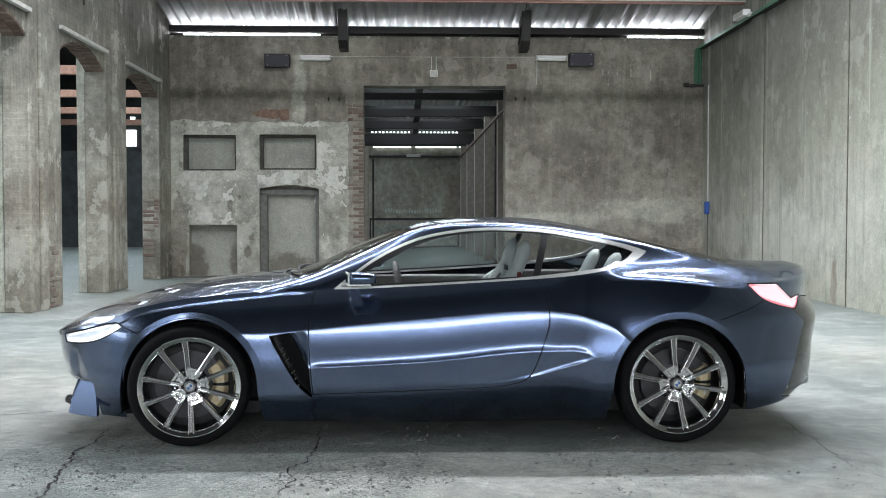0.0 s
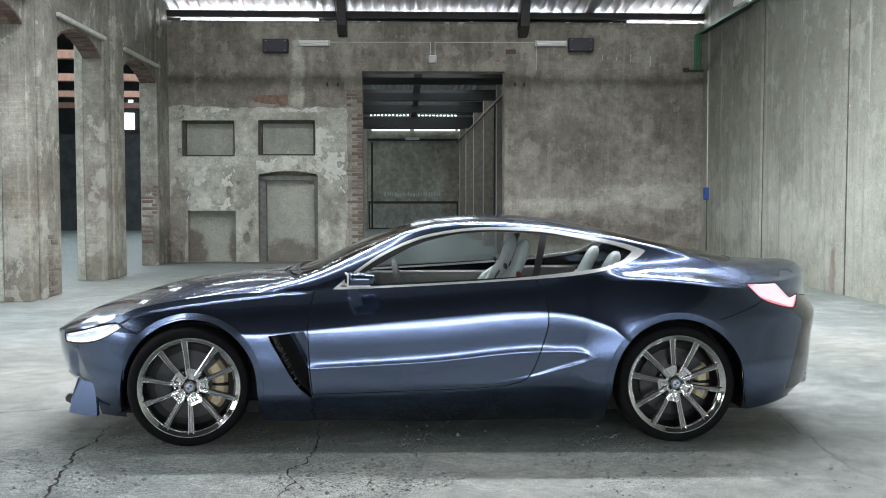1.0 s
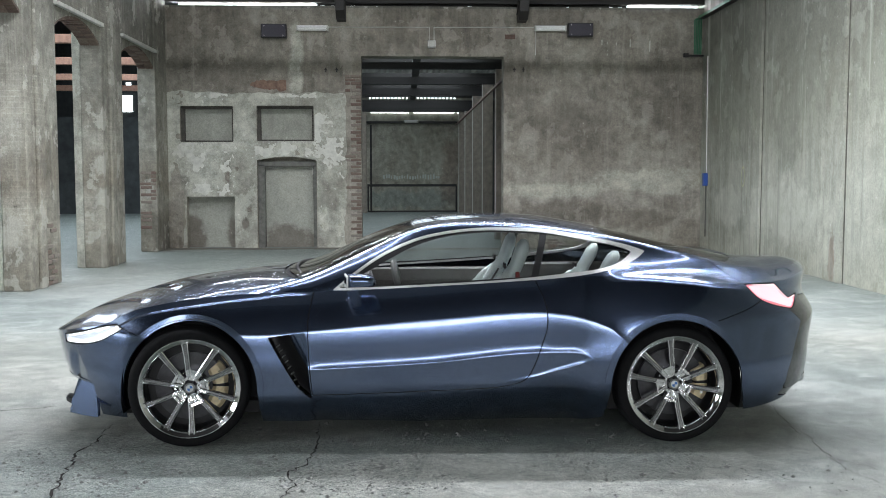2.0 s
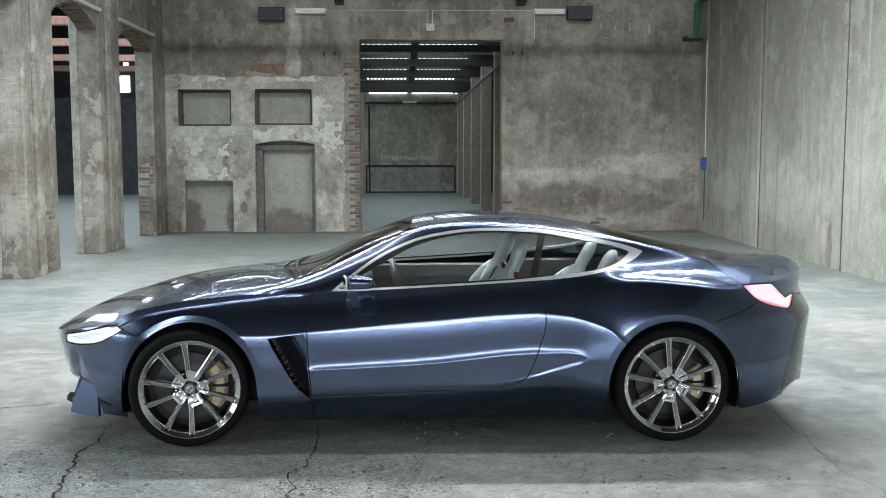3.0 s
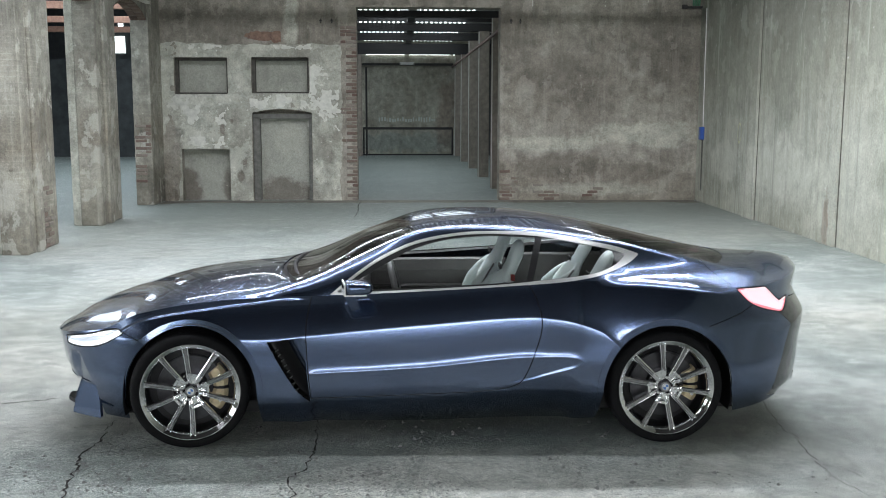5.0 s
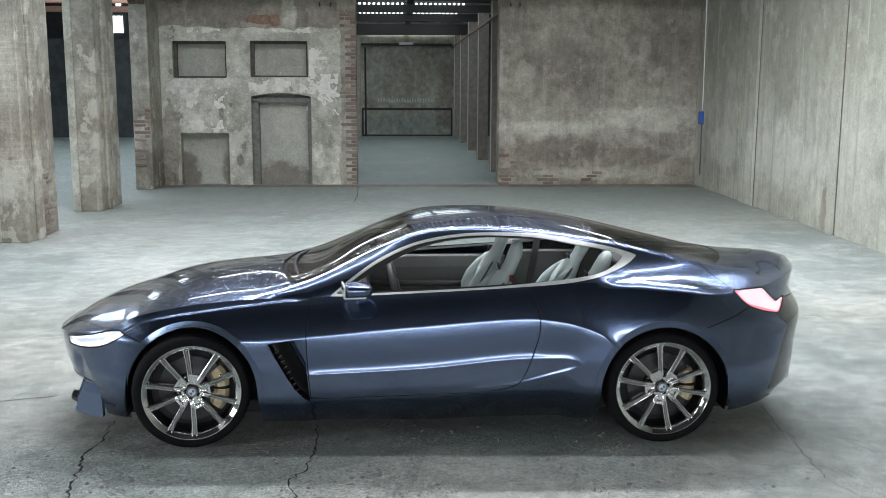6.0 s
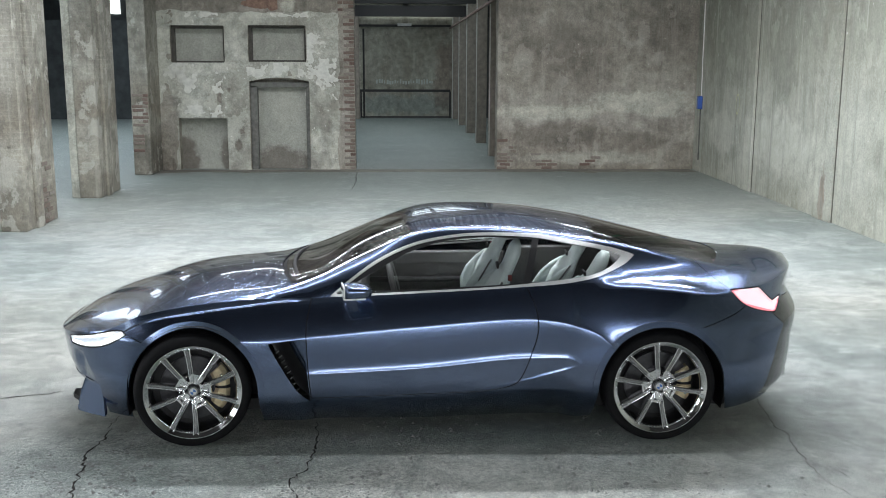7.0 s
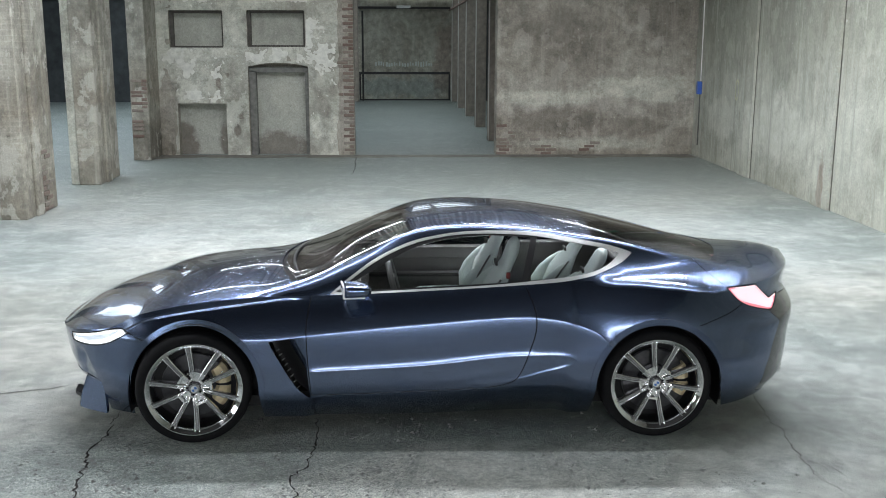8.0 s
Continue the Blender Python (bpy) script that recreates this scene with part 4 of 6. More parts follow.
def side_grid():
    e = 0.5 - 0.5 * np.cos(np.pi * np.linspace(0, 1, 37))[None, :]
    ph = math.pi / 2 * np.linspace(1, 0, NC) ** 1.35
    mid = np.linspace(NOSE_C, TAIL_C, NM)[1:-1]
    n1 = 2.25
    X = np.zeros((2 * NC + len(mid), NQ))
    F = np.ones_like(X)
    F[:NC] = (np.cos(ph) ** (2 / n1))[:, None]
    F[0] = 0.0
    back = ph[::-1][:, None]
    Z = np.full_like(X, 0.5)
    for _ in range(6):
        X[:NC] = NOSE_C - (NOSE_C - nose_x(Z[:NC])) * (np.sin(ph) ** (2 / n1))[:, None]
        X[NC:NC + len(mid)] = mid[:, None]
        n2 = 2.6 - 0.5 * step(0.72, 0.88, Z[NC + len(mid):])     # the tail is rounder at the top
        X[NC + len(mid):] = TAIL_C + (tail_x(Z[NC + len(mid):]) - TAIL_C) * np.sin(back) ** (2 / n2)
        F[NC + len(mid):] = np.maximum(np.cos(back), 0) ** (2 / n2)
        # rows run along the creases
        x0 = X[:, :1]
        b, t = bottom_z(x0), shoulder_z(x0)
        l2, l1 = np.minimum(line_2(x0), b + 0.5 * (t - b)), np.minimum(line_1(x0), b + 0.8 * (t - b))
        l1 = np.maximum(l1, l2 + 0.03)
        l0 = np.maximum(t - ledge_drop(x0), l1 + 0.6 * (t - l1))
        l4 = np.minimum(np.clip(line_4(x0), b + 0.4 * (l2 - b), 1), l2 - 0.012)
        Z = np.concatenate([b + (l4 - b) * e, (l4 + (l2 - l4) * e)[:, 1:], (l2 + (l1 - l2) * e)[:, 1:], (l1 + (l0 - l1) * e)[:, 1:], (l0 + (t - l0) * e)[:, 1:]], axis=1)
    F[-1] = 0.0
    V = half_width(X, Z) * F
    return X, V, Z


SX, SV, SZ = side_grid()


def upper_grid():
    """From the shoulder over the rail to the centre line, section by section."""
    xs, vs, zs = SX[:, -1], SV[:, -1], SZ[:, -1]
    zc = np.maximum(centre_z(xs), zs + 0.0005)
    vr = np.minimum(rail_v(xs), 0.74 * vs)
    zr = zs + rail_f(xs) * (zc - zs)
    r = np.linspace(0, 1, NU)
    V = np.zeros((len(xs), NU))
    Z = np.zeros_like(V)
    # behind the doors a shelf lies along the shoulder before the roof pillar rises
    roll = step(0.92, 1.2, xs) * (1 - step(1.55, 2.1, xs))
    bv = roll * (vs - 0.62 * (vs - vr)) + (1 - roll) * (vs + vr) / 2
    bz = roll * (zs + 0.20 * (zr - zs)) + (1 - roll) * (zs + zr) / 2
    # the foot of the windscreen pillar stands steep, then turns over
    foot = step(-1.2, -0.8, xs) * (1 - step(-0.40, 0.05, xs))
    bv = bv + foot * 0.30 * (vs - vr)
    bz = bz + foot * 0.16 * (zr - zs)
    for j, t in enumerate(r):
        if t < 0.5:
            u = t / 0.5
            V[:, j] = vs * (1 - u) ** 2 + 2 * u * (1 - u) * bv + vr * u * u + (1 - roll) * 0.012 * np.sin(math.pi * u) * np.clip(vs, 0, 1)
            Z[:, j] = zs * (1 - u) ** 2 + 2 * u * (1 - u) * bz + zr * u * u + (1 - roll) * 0.010 * np.sin(math.pi * u) * np.clip(zr - zs, 0, 0.3) / 0.3
        else:
            u = (t - 0.5) / 0.5
            V[:, j] = vr * (1 - u)
            Z[:, j] = zr + (zc - zr) * (1 - (1 - u) ** 2)
    k = np.exp(-0.5 * (np.arange(-6, 7) / 2.0) ** 2)
    k /= k.sum()
    pv = np.concatenate([2 * V[:, :1] - V[:, 6:0:-1], V, -V[:, -2:-8:-1]], axis=1)
    pz = np.concatenate([2 * Z[:, :1] - Z[:, 6:0:-1], Z, Z[:, -2:-8:-1]], axis=1)
    V2 = np.apply_along_axis(lambda a: np.convolve(a, k, "valid"), 1, pv)
    Z2 = np.apply_along_axis(lambda a: np.convolve(a, k, "valid"), 1, pz)
    V2[:, 0], Z2[:, 0] = V[:, 0], Z[:, 0]
    # ease the screen, roof and bonnet lengthwise, away from the shoulder and the ends
    wt = np.exp(-0.5 * ((xs[:, None] - xs[None, :]) / 0.085) ** 2) * np.gradient(xs)[None, :].clip(1e-6, 1)
    wt /= wt.sum(1, keepdims=True)
    ease = step(0.0, 0.18, r)[None, :] * (step(-1.7, -1.3, xs) * (1 - step(1.75, 2.05, xs)))[:, None]
    V2, Z2 = V2 + ease * (wt @ V2 - V2), Z2 + ease * (wt @ Z2 - Z2)
    return np.repeat(xs[:, None], NU, 1), V2, Z2


UX, UV, UZ = upper_grid()


def grid_mesh(X, V, Z):
    """Corners (place and outward normal) and faces of a grid of the near side."""
    n, m = X.shape
    P = np.stack([X, -V, Z], 2)
    N = np.cross(np.gradient(P, axis=0), np.gradient(P, axis=1))
    N /= np.linalg.norm(N, axis=2)[:, :, None] + 1e-12
    N[0], N[-1] = N[1], N[-2]
    i, j = np.meshgrid(np.arange(n - 1), np.arange(m - 1), indexing="ij")
    a = (i * m + j).ravel()
    return np.concatenate([P, N], 2).reshape(-1, 6), np.stack([a, a + m, a + m + 1, a + 1], 1).tolist()


def split(verts, faces, d):
    """Cut a mesh along the zero line of d, given at its corners: corners, faces below zero, faces above."""
    V = [tuple(v) for v in verts]
    D = d.tolist()
    cut, low, high = {}, [], []
    for f in faces:
        s = [D[k] < 0 for k in f]
        if all(s):
            low.append(f)
        elif not any(s):
            high.append(f)
        else:
            a, b = [], []
            for k in range(len(f)):
                p, q = f[k], f[(k + 1) % len(f)]
                (a if s[k] else b).append(p)
                if s[k] != s[(k + 1) % len(f)]:
                    key = (min(p, q), max(p, q))
                    if key not in cut:
                        u = D[p] / (D[p] - D[q])
                        u = min(max(u, 0.002), 0.998)
                        cut[key] = len(V)
                        V.append(tuple(x + (y - x) * u for x, y in zip(V[p], V[q])))
                    a.append(cut[key])
                    b.append(cut[key])
            if len(a) > 2:
                low.append(a)
            if len(b) > 2:
                high.append(b)
    return np.array(V), low, high


def smooth_loop(pts, n=6, closed=True, corners=()):
    """Catmull-Rom through the points; the numbered corners stay sharp."""
    p = [np.array(a, float) for a in pts]
    out, c = [], len(p)
    for k in range(c if closed else c - 1):
        p1, p2 = p[k], p[(k + 1) % c]
        p0 = p[k - 1] if k not in corners and (closed or k) else p1
        p3 = p[(k + 2) % c] if (k + 1) % c not in corners and (closed or k + 2 < c) else p2
        for u in np.arange(n) / n:
            out.append(0.5 * (2 * p1 + (p2 - p0) * u + (2 * p0 - 5 * p1 + 4 * p2 - p3) * u ** 2 + (3 * p1 - p0 - 3 * p2 + p3) * u ** 3))
    if not closed:
        out.append(p[-1])
    return np.array(out)


def inside(loop, a, b):
    """Signed distance to a closed loop in the plane of a and b, below zero within."""
    best = np.full(len(a), 9.0)
    odd = np.zeros(len(a), bool)
    for (x0, y0), (x1, y1) in zip(loop, np.roll(loop, -1, 0)):
        dx, dy = x1 - x0, y1 - y0
        u = np.clip(((a - x0) * dx + (b - y0) * dy) / (dx * dx + dy * dy + 1e-12), 0, 1)
        best = np.minimum(best, np.hypot(a - x0 - u * dx, b - y0 - u * dy))
        if dy:
            odd ^= ((y0 > b) != (y1 > b)) & (a < x0 + (b - y0) / dy * dx)
    return np.where(odd, -best, best)


car = empty("coupe_car", "metallic blue sports coupe with large polished wheels on the concrete floor", "car")
car.location = (0, CY, 0)


def skin(name, verts, faces, mat, parent=None, label="", both=True, side=-1, push=0.0, thick=0.0, bent=False):
    """A piece of the car's skin with its smooth normals: the near side, its mirror image, or both joined."""
    used = sorted({k for f in faces for k in f})
    if not used:
        return None
    at = {k: i for i, k in enumerate(used)}
    nor = verts[used, 3:6]
    nor = nor / (np.linalg.norm(nor, axis=1)[:, None] + 1e-12)
    pos = verts[used, :3] - push * nor
    fs = [[at[k] for k in f] for f in faces]
    if thick:
        edges = {}
        for f in fs:
            for k in range(len(f)):
                e = (f[k], f[(k + 1) % len(f)])
                edges[e] = edges.get(e, 0) + 1
        n = len(pos)
        rim = [[b, a, a + n, b + n] for a, b in edges if (b, a) not in edges]
        fs = fs + [[k + n for k in reversed(f)] for f in fs] + rim
        pos = np.concatenate([pos, pos - thick * nor])
        nor = np.concatenate([nor, -nor])
    vs, ns, out = [], [], []
    if both or side < 0:
        vs += pos.tolist()
        ns += nor.tolist()
        out += fs
    if both or side > 0:
        o = len(vs)
        flip = np.array([1.0, -1.0, 1.0])
        vs += (pos * flip).tolist()
        ns += (nor * flip).tolist()
        out += [[o + k for k in reversed(f)] for f in fs]
    ob = put(name, vs, out, mat, parent or car, label, True)
    if bent:
        ob.data.set_sharp_from_angle(angle=radians(35))
    else:
        ob.data.normals_split_custom_set_from_vertices(ns)
    return ob


# ---- lower body: arches cut out, then the door, the vent and the lamps
DOOR = smooth_loop([(-0.700, 0.93), (-0.733, 0.757), (-0.734, 0.627), (-0.725, 0.465), (-0.71, 0.302), (-0.396, 0.310), (-0.072, 0.322), (0.30, 0.336), (0.466, 0.362), (0.548, 0.409), (0.606, 0.539), (0.655, 0.703), (0.645, 0.84), (0.58, 0.99)], 6, True, (0, 4, 13))
VENT = smooth_loop([(-0.952, 0.626), (-0.935, 0.640), (-0.745, 0.664), (-0.737, 0.46), (-0.718, 0.285), (-0.80, 0.362), (-0.894, 0.518)], 5, True, (2, 4))
LAMP = smooth_loop([(-2.235, 0.618), (-2.05, 0.666), (-1.924, 0.701), (-1.85, 0.711), (-1.806, 0.692), (-1.865, 0.655), (-1.939, 0.617), (-2.026, 0.590), (-2.14, 0.574), (-2.225, 0.572)], 3, True, (0, 3, 4, 9))
TAIL = smooth_loop([(1.861, 0.925), (2.076, 0.919), (2.17, 0.83), (2.26, 0.845), (2.198, 0.792), (2.143, 0.776), (1.958, 0.831)], 4, True, (0, 1, 2, 3))

sv, sf = grid_mesh(SX, SV, SZ)
for ax in (FRONT_AXLE, REAR_AXLE):
    sv, _, sf = split(sv, sf, np.hypot(sv[:, 0] - ax, sv[:, 2] - AXLE_Z) - ARCH_R)
    # the opening runs straight down below the axle
    widen = np.where(sv[:, 0] > ax, 0.08 if ax < 0 else 0.26, 0.06) * np.clip(AXLE_Z - sv[:, 2], 0, 1)
    box_d = np.maximum(np.abs(sv[:, 0] - ax) - ARCH_R - widen, sv[:, 2] - AXLE_Z)
    sv, _, sf = split(sv, sf, box_d)


ring_f = []
for ax in (FRONT_AXLE, REAR_AXLE):
    wide = np.hypot(sv[:, 0] - ax, np.maximum(sv[:, 2] - AXLE_Z, -0.05)) - (ARCH_R + 0.037)
    sv, got, sf = split(sv, sf, np.maximum(wide, 0.215 - sv[:, 2]))
    ring_f.append(got)


def carve(loop, gap=0.0030):
    """Cut the loop out of the remaining skin: pieces within, and the seam between."""
    global sv, sf
    sv, inner, rest = split(sv, sf, inside(loop, sv[:, 0], sv[:, 2]) + gap)
    sv, seam, sf = split(sv, rest, inside(loop, sv[:, 0], sv[:, 2]) - gap)
    return inner, seam


door_f, door_seam = carve(DOOR)
vent_f, vent_seam = carve(VENT, 0.004)
lamp_f, lamp_seam = carve(LAMP)
tail_f, tail_seam = carve(TAIL)
BUMPER_LINE = ((1.655, 0.726), (1.87, 0.794), (1.965, 0.835))
FENDER_LINE = ((-1.806, 0.692), (-1.75, 0.668), (-1.684, 0.640))


def line_dist(pts, a, b):
    best = np.full(len(a), 9.0)
    for (x0, y0), (x1, y1) in zip(pts, pts[1:]):
        dx, dy = x1 - x0, y1 - y0
        u = np.clip(((a - x0) * dx + (b - y0) * dy) / (dx * dx + dy * dy + 1e-12), 0, 1)
        best = np.minimum(best, np.hypot(a - x0 - u * dx, b - y0 - u * dy))
    return best


def line_cut(verts, faces, signed, limit, g=0.0025):
    """Take the narrow band about the zero line of signed out of the faces, where limit is below zero."""
    verts, low, high = split(verts, faces, signed(verts) + g)
    verts, band, high = split(verts, high, signed(verts) - g)
    verts, band, rest = split(verts, band, limit(verts))
    return verts, band, low + high + rest


def over(pts):
    a, b = [p[0] for p in pts], [p[1] for p in pts]
    return lambda v: v[:, 2] - np.interp(v[:, 0], a, b), lambda v: np.maximum(a[0] - v[:, 0], v[:, 0] - a[-1])


sv, bumper_seam, sf = line_cut(sv, sf, *over(BUMPER_LINE))
sv, fender_seam, sf = line_cut(sv, sf, *over(FENDER_LINE))
INTAKE = smooth_loop([(-2.6, 0.56), (-2.12, 0.548), (-2.045, 0.412), (-2.02, 0.36), (-2.6, 0.365)], 4, True, (0, 1, 3, 4))
BLADE = smooth_loop([(-2.6, 0.355), (-2.012, 0.350), (-1.985, 0.158), (-2.05, 0.14), (-2.6, 0.13)], 4, True, (0, 1, 2, 4))
DIFFUSER = smooth_loop([(2.17, 0.47), (2.10, 0.29), (2.13, 0.24), (2.7, 0.24), (2.7, 0.50)], 4, True, (0, 1, 3, 4))
CORNER = smooth_loop([(2.143, 0.772), (2.234, 0.694), (2.19, 0.58), (2.13, 0.40), (2.112, 0.29), (2.7, 0.29), (2.7, 0.79), (2.27, 0.835), (2.20, 0.786)], 3, True, tuple(range(9)))
intake_f, intake_seam = carve(INTAKE, 0.002)
blade_f, blade_seam = carve(BLADE, 0.002)
corner_f, corner_seam = carve(CORNER, 0.002)
diff_f, diff_seam = carve(DIFFUSER, 0.002)
sv, sill_f, sf = split(sv, sf, np.maximum(np.maximum(sv[:, 2] - (0.275 + 0.03 * np.clip(sv[:, 0] + 0.7, 0, 1.2)), -1.05 - sv[:, 0]), sv[:, 0] - 1.05))
sv, lamp_core, lamp_edge = split(sv, lamp_f, inside(LAMP, sv[:, 0], sv[:, 2]) + 0.008)
sv, lamp_led, lamp_dim = split(sv, lamp_core, np.minimum(line_dist(((-2.20, 0.588), (-2.08, 0.594), (-1.97, 0.622), (-1.845, 0.690)), sv[:, 0], sv[:, 2]) - 0.012, line_dist(((-2.19, 0.620), (-2.03, 0.660), (-1.90, 0.695)), sv[:, 0], sv[:, 2]) - 0.006))
# the vent is a ramp that sinks towards its slanted front edge
sv, vent_mesh, vent_flap = split(sv, vent_f + vent_seam, line_dist(((-0.95, 0.635), (-0.894, 0.518), (-0.80, 0.362), (-0.72, 0.28)), sv[:, 0], sv[:, 2]) - 0.098)
vent_v = sv.copy()
vent_v[:, 1] += 0.105 * (1 - step(0.0, 0.19, line_dist(((-0.95, 0.635), (-0.894, 0.518), (-0.80, 0.362), (-0.72, 0.28)), sv[:, 0], sv[:, 2])))
sv, tail_core, tail_red = split(sv, tail_f, np.maximum(inside(TAIL, sv[:, 0], sv[:, 2]) + 0.009, 0.842 - 0.30 * (sv[:, 0] - 1.96) - sv[:, 2]))
sv, tail_edge, tail_red = split(sv, tail_red, line_dist(((1.92, 0.921), (2.072, 0.915), (2.168, 0.828), (2.255, 0.843)), sv[:, 0], sv[:, 2]) - 0.008)
skin("body", sv, sf, M_PAINT, thick=0.004)
flat = sv.copy()
for ax in (FRONT_AXLE, REAR_AXLE):
    near = np.abs(sv[:, 0] - ax) < 0.55
    ang = np.arctan2(sv[near, 2] - AXLE_Z, sv[near, 0] - ax)
    xo, zo = ax + (ARCH_R + 0.037) * np.cos(ang), AXLE_Z + (ARCH_R + 0.037) * np.sin(ang)
    lean = half_base(sv[near, 0]) - half_width(sv[near, 0], sv[near, 2]) - half_base(xo) + half_width(xo, zo)
    flat[near, 1] -= 0.005 + 0.75 * lean
for got in ring_f:
    for s in (-1, 1):
        skin("arch_trim", flat, got, M_PAINT, both=False, side=s, thick=0.014, bent=True)
skin("intake_seam", sv, intake_seam, M_PAINT)
for s in (-1, 1):
    skin("sill", sv, sill_f, M_PAINT, both=False, side=s, thick=0.004)
    for nm, fs in (("door_seam", door_seam), ("headlight_seam", lamp_seam), ("tail_light_seam", tail_seam), ("bumper_seam", bumper_seam), ("fender_seam", fender_seam), ("blade_seam", blade_seam), ("diffuser_seam", diff_seam), ("corner_seam", corner_seam)):
        skin(nm, sv, fs, M_MATTBLACK, both=False, side=s, push=0.004)
    skin("door", sv, door_f, M_PAINT, both=False, side=s, thick=0.003)
    skin("side_vent", vent_v, vent_mesh, M_BLACK, both=False, side=s, bent=True)
    skin("vent_flap", vent_v, vent_flap, M_PAINT, both=False, side=s, bent=True)
    skin("rear_corner", sv, corner_f, M_GRAPHITE, both=False, side=s, push=0.002, thick=0.004)
    hollow = sv.copy()
    hollow[:, 1] += 0.40 * np.clip(np.minimum(-2.05 - sv[:, 0], 1.2 * (sv[:, 0] + 2.20)), 0, 0.15) * step(0.34, 0.40, sv[:, 2]) * (1 - step(0.50, 0.57, sv[:, 2]))
    skin("air_intake", hollow, intake_f, M_PAINT, both=False, side=s, push=0.002, bent=True)
    bl = sv.copy()
    # a flat facet turned towards the corner, leaning out at its foot; its nose end runs into the bumper
    facet = 0.742 - 0.62 * (-2.0 - bl[:, 0]) + 0.24 * (0.27 - bl[:, 2])
    fold = -2.195 + 0.075 * np.clip((bl[:, 2] - 0.15) / 0.20, 0, 1) ** 1.5
    nose = np.clip(fold - bl[:, 0], 0, 1)
    tip = 0.742 - 0.62 * (-2.0 - fold) + 0.24 * (0.27 - bl[:, 2])
    bl[:, 1] = np.where(nose > 0, -tip * np.clip(-bl[:, 1] / np.interp(bl[:, 2], (0.15, 0.36), (0.47, 0.58)), 0, 1), -facet)
    bl[:, 0] += 0.7 * nose
    skin("bumper_blade", bl, blade_f, M_PAINT, both=False, side=s, thick=0.02, bent=True)
    skin("rear_diffuser", sv, diff_f, M_GLOSSBLACK, both=False, side=s, push=0.008)
    skin("headlight", sv, lamp_f, M_LAMPGLASS, both=False, side=s, push=0.001)
    skin("lamp_bezel", sv, lamp_edge, M_SATIN, both=False, side=s, push=0.010)
    skin("lamp_bowl", sv, lamp_dim, M_LAMPBOWL, both=False, side=s, push=0.012)
    skin("light_strip", sv, lamp_led, M_LAMP, both=False, side=s, push=0.009)
    skin("tail_light", sv, tail_red, M_TAIL, both=False, side=s, push=0.002)
    skin("tail_light_core", sv, tail_core, M_TAILCORE, both=False, side=s, push=0.004)
    skin("light_guide", sv, tail_edge, M_TAILEDGE, both=False, side=s, push=0.001)

# ---- upper body: windows cut out
uv, uf = grid_mesh(UX, UV, UZ)
FRAME = smooth_loop([(-0.60, 0.898), (-0.399, 0.901), (0.095, 0.925), (0.579, 0.955), (0.97, 0.999), (1.205, 1.056), (1.300, 1.114), (1.13, 1.166), (0.793, 1.231), (0.588, 1.253), (0.312, 1.258), (0.105, 1.241), (-0.101, 1.198), (-0.303, 1.112), (-0.468, 1.005)], 5, True, (0, 6))
GLASS = smooth_loop([(-0.57, 0.915), (-0.399, 0.926), (0.096, 0.950), (0.575, 0.978), (0.612, 1.101), (0.648, 1.219), (0.448, 1.231), (0.311, 1.231), (0.104, 1.211), (-0.101, 1.158), (-0.269, 1.076), (-0.434, 0.985)], 5, True, (0, 3, 5))
QUARTER = smooth_loop([(0.618, 0.981), (0.972, 1.018), (1.13, 1.057), (1.214, 1.113), (1.093, 1.153), (0.791, 1.207), (0.69, 1.219)], 5, True, (0, 3, 6))
PILLAR = smooth_loop([(0.572, 0.972), (0.622, 0.978), (0.695, 1.222), (0.645, 1.224)], 2, True, (0, 1, 2, 3))


def carve_up(field):
    global uv, uf
    uv, got, uf = split(uv, uf, field)
    return got


absv = lambda: -uv[:, 1]
ws = carve_up(np.maximum.reduce([absv() - (rail_v(uv[:, 0]) - 0.02), (-0.93 + 0.14 * (absv() / 0.69) ** 2) - uv[:, 0], uv[:, 0] - (-0.13 + 0.05 * (absv() / 0.6) ** 2)]))
rest = uf
uf = ws
ws = carve_up(np.maximum.reduce([absv() - (rail_v(uv[:, 0]) - 0.045), (-0.895 + 0.14 * (absv() / 0.69) ** 2) - uv[:, 0], uv[:, 0] - (-0.150 + 0.05 * (absv() / 0.6) ** 2)]))
frit, uf = uf, rest
rw = carve_up(np.maximum.reduce([absv() - (rail_v(uv[:, 0]) - 0.03), (1.07 - 0.03 * (absv() / 0.6) ** 2) - uv[:, 0], uv[:, 0] - (1.98 - 0.12 * (absv() / 0.44) ** 2)]))
cowl = carve_up(np.maximum.reduce([absv() - (rail_v(uv[:, 0]) - 0.03), (-0.955 + 0.13 * (absv() / 0.69) ** 2) - uv[:, 0], uv[:, 0] - (-0.90 + 0.14 * (absv() / 0.69) ** 2)]))
uv, trunk_seam, uf = line_cut(uv, uf, lambda v: 0.7 * (v[:, 0] - np.interp(v[:, 2], (0.915, 0.983, 1.03, 1.078), (1.875, 1.785, 1.735, 1.69))), lambda v: 0.30 + v[:, 1], 0.003)
edge = np.interp(uv[:, 0], SX[:, -1], SV[:, -1] - 0.022)
hood_d = np.maximum.reduce([absv() - edge, uv[:, 0] - (-0.955 + 0.13 * (absv() / 0.69) ** 2) + 0.004, (-2.33 + 0.40 * (absv() / 0.8) ** 2) - uv[:, 0]])
uv, hood, uf = split(uv, uf, hood_d + 0.002)
edge = np.interp(uv[:, 0], SX[:, -1], SV[:, -1] - 0.022)
hood_d = np.maximum.reduce([absv() - edge, uv[:, 0] - (-0.955 + 0.13 * (absv() / 0.69) ** 2) + 0.004, (-2.33 + 0.40 * (absv() / 0.8) ** 2) - uv[:, 0]])
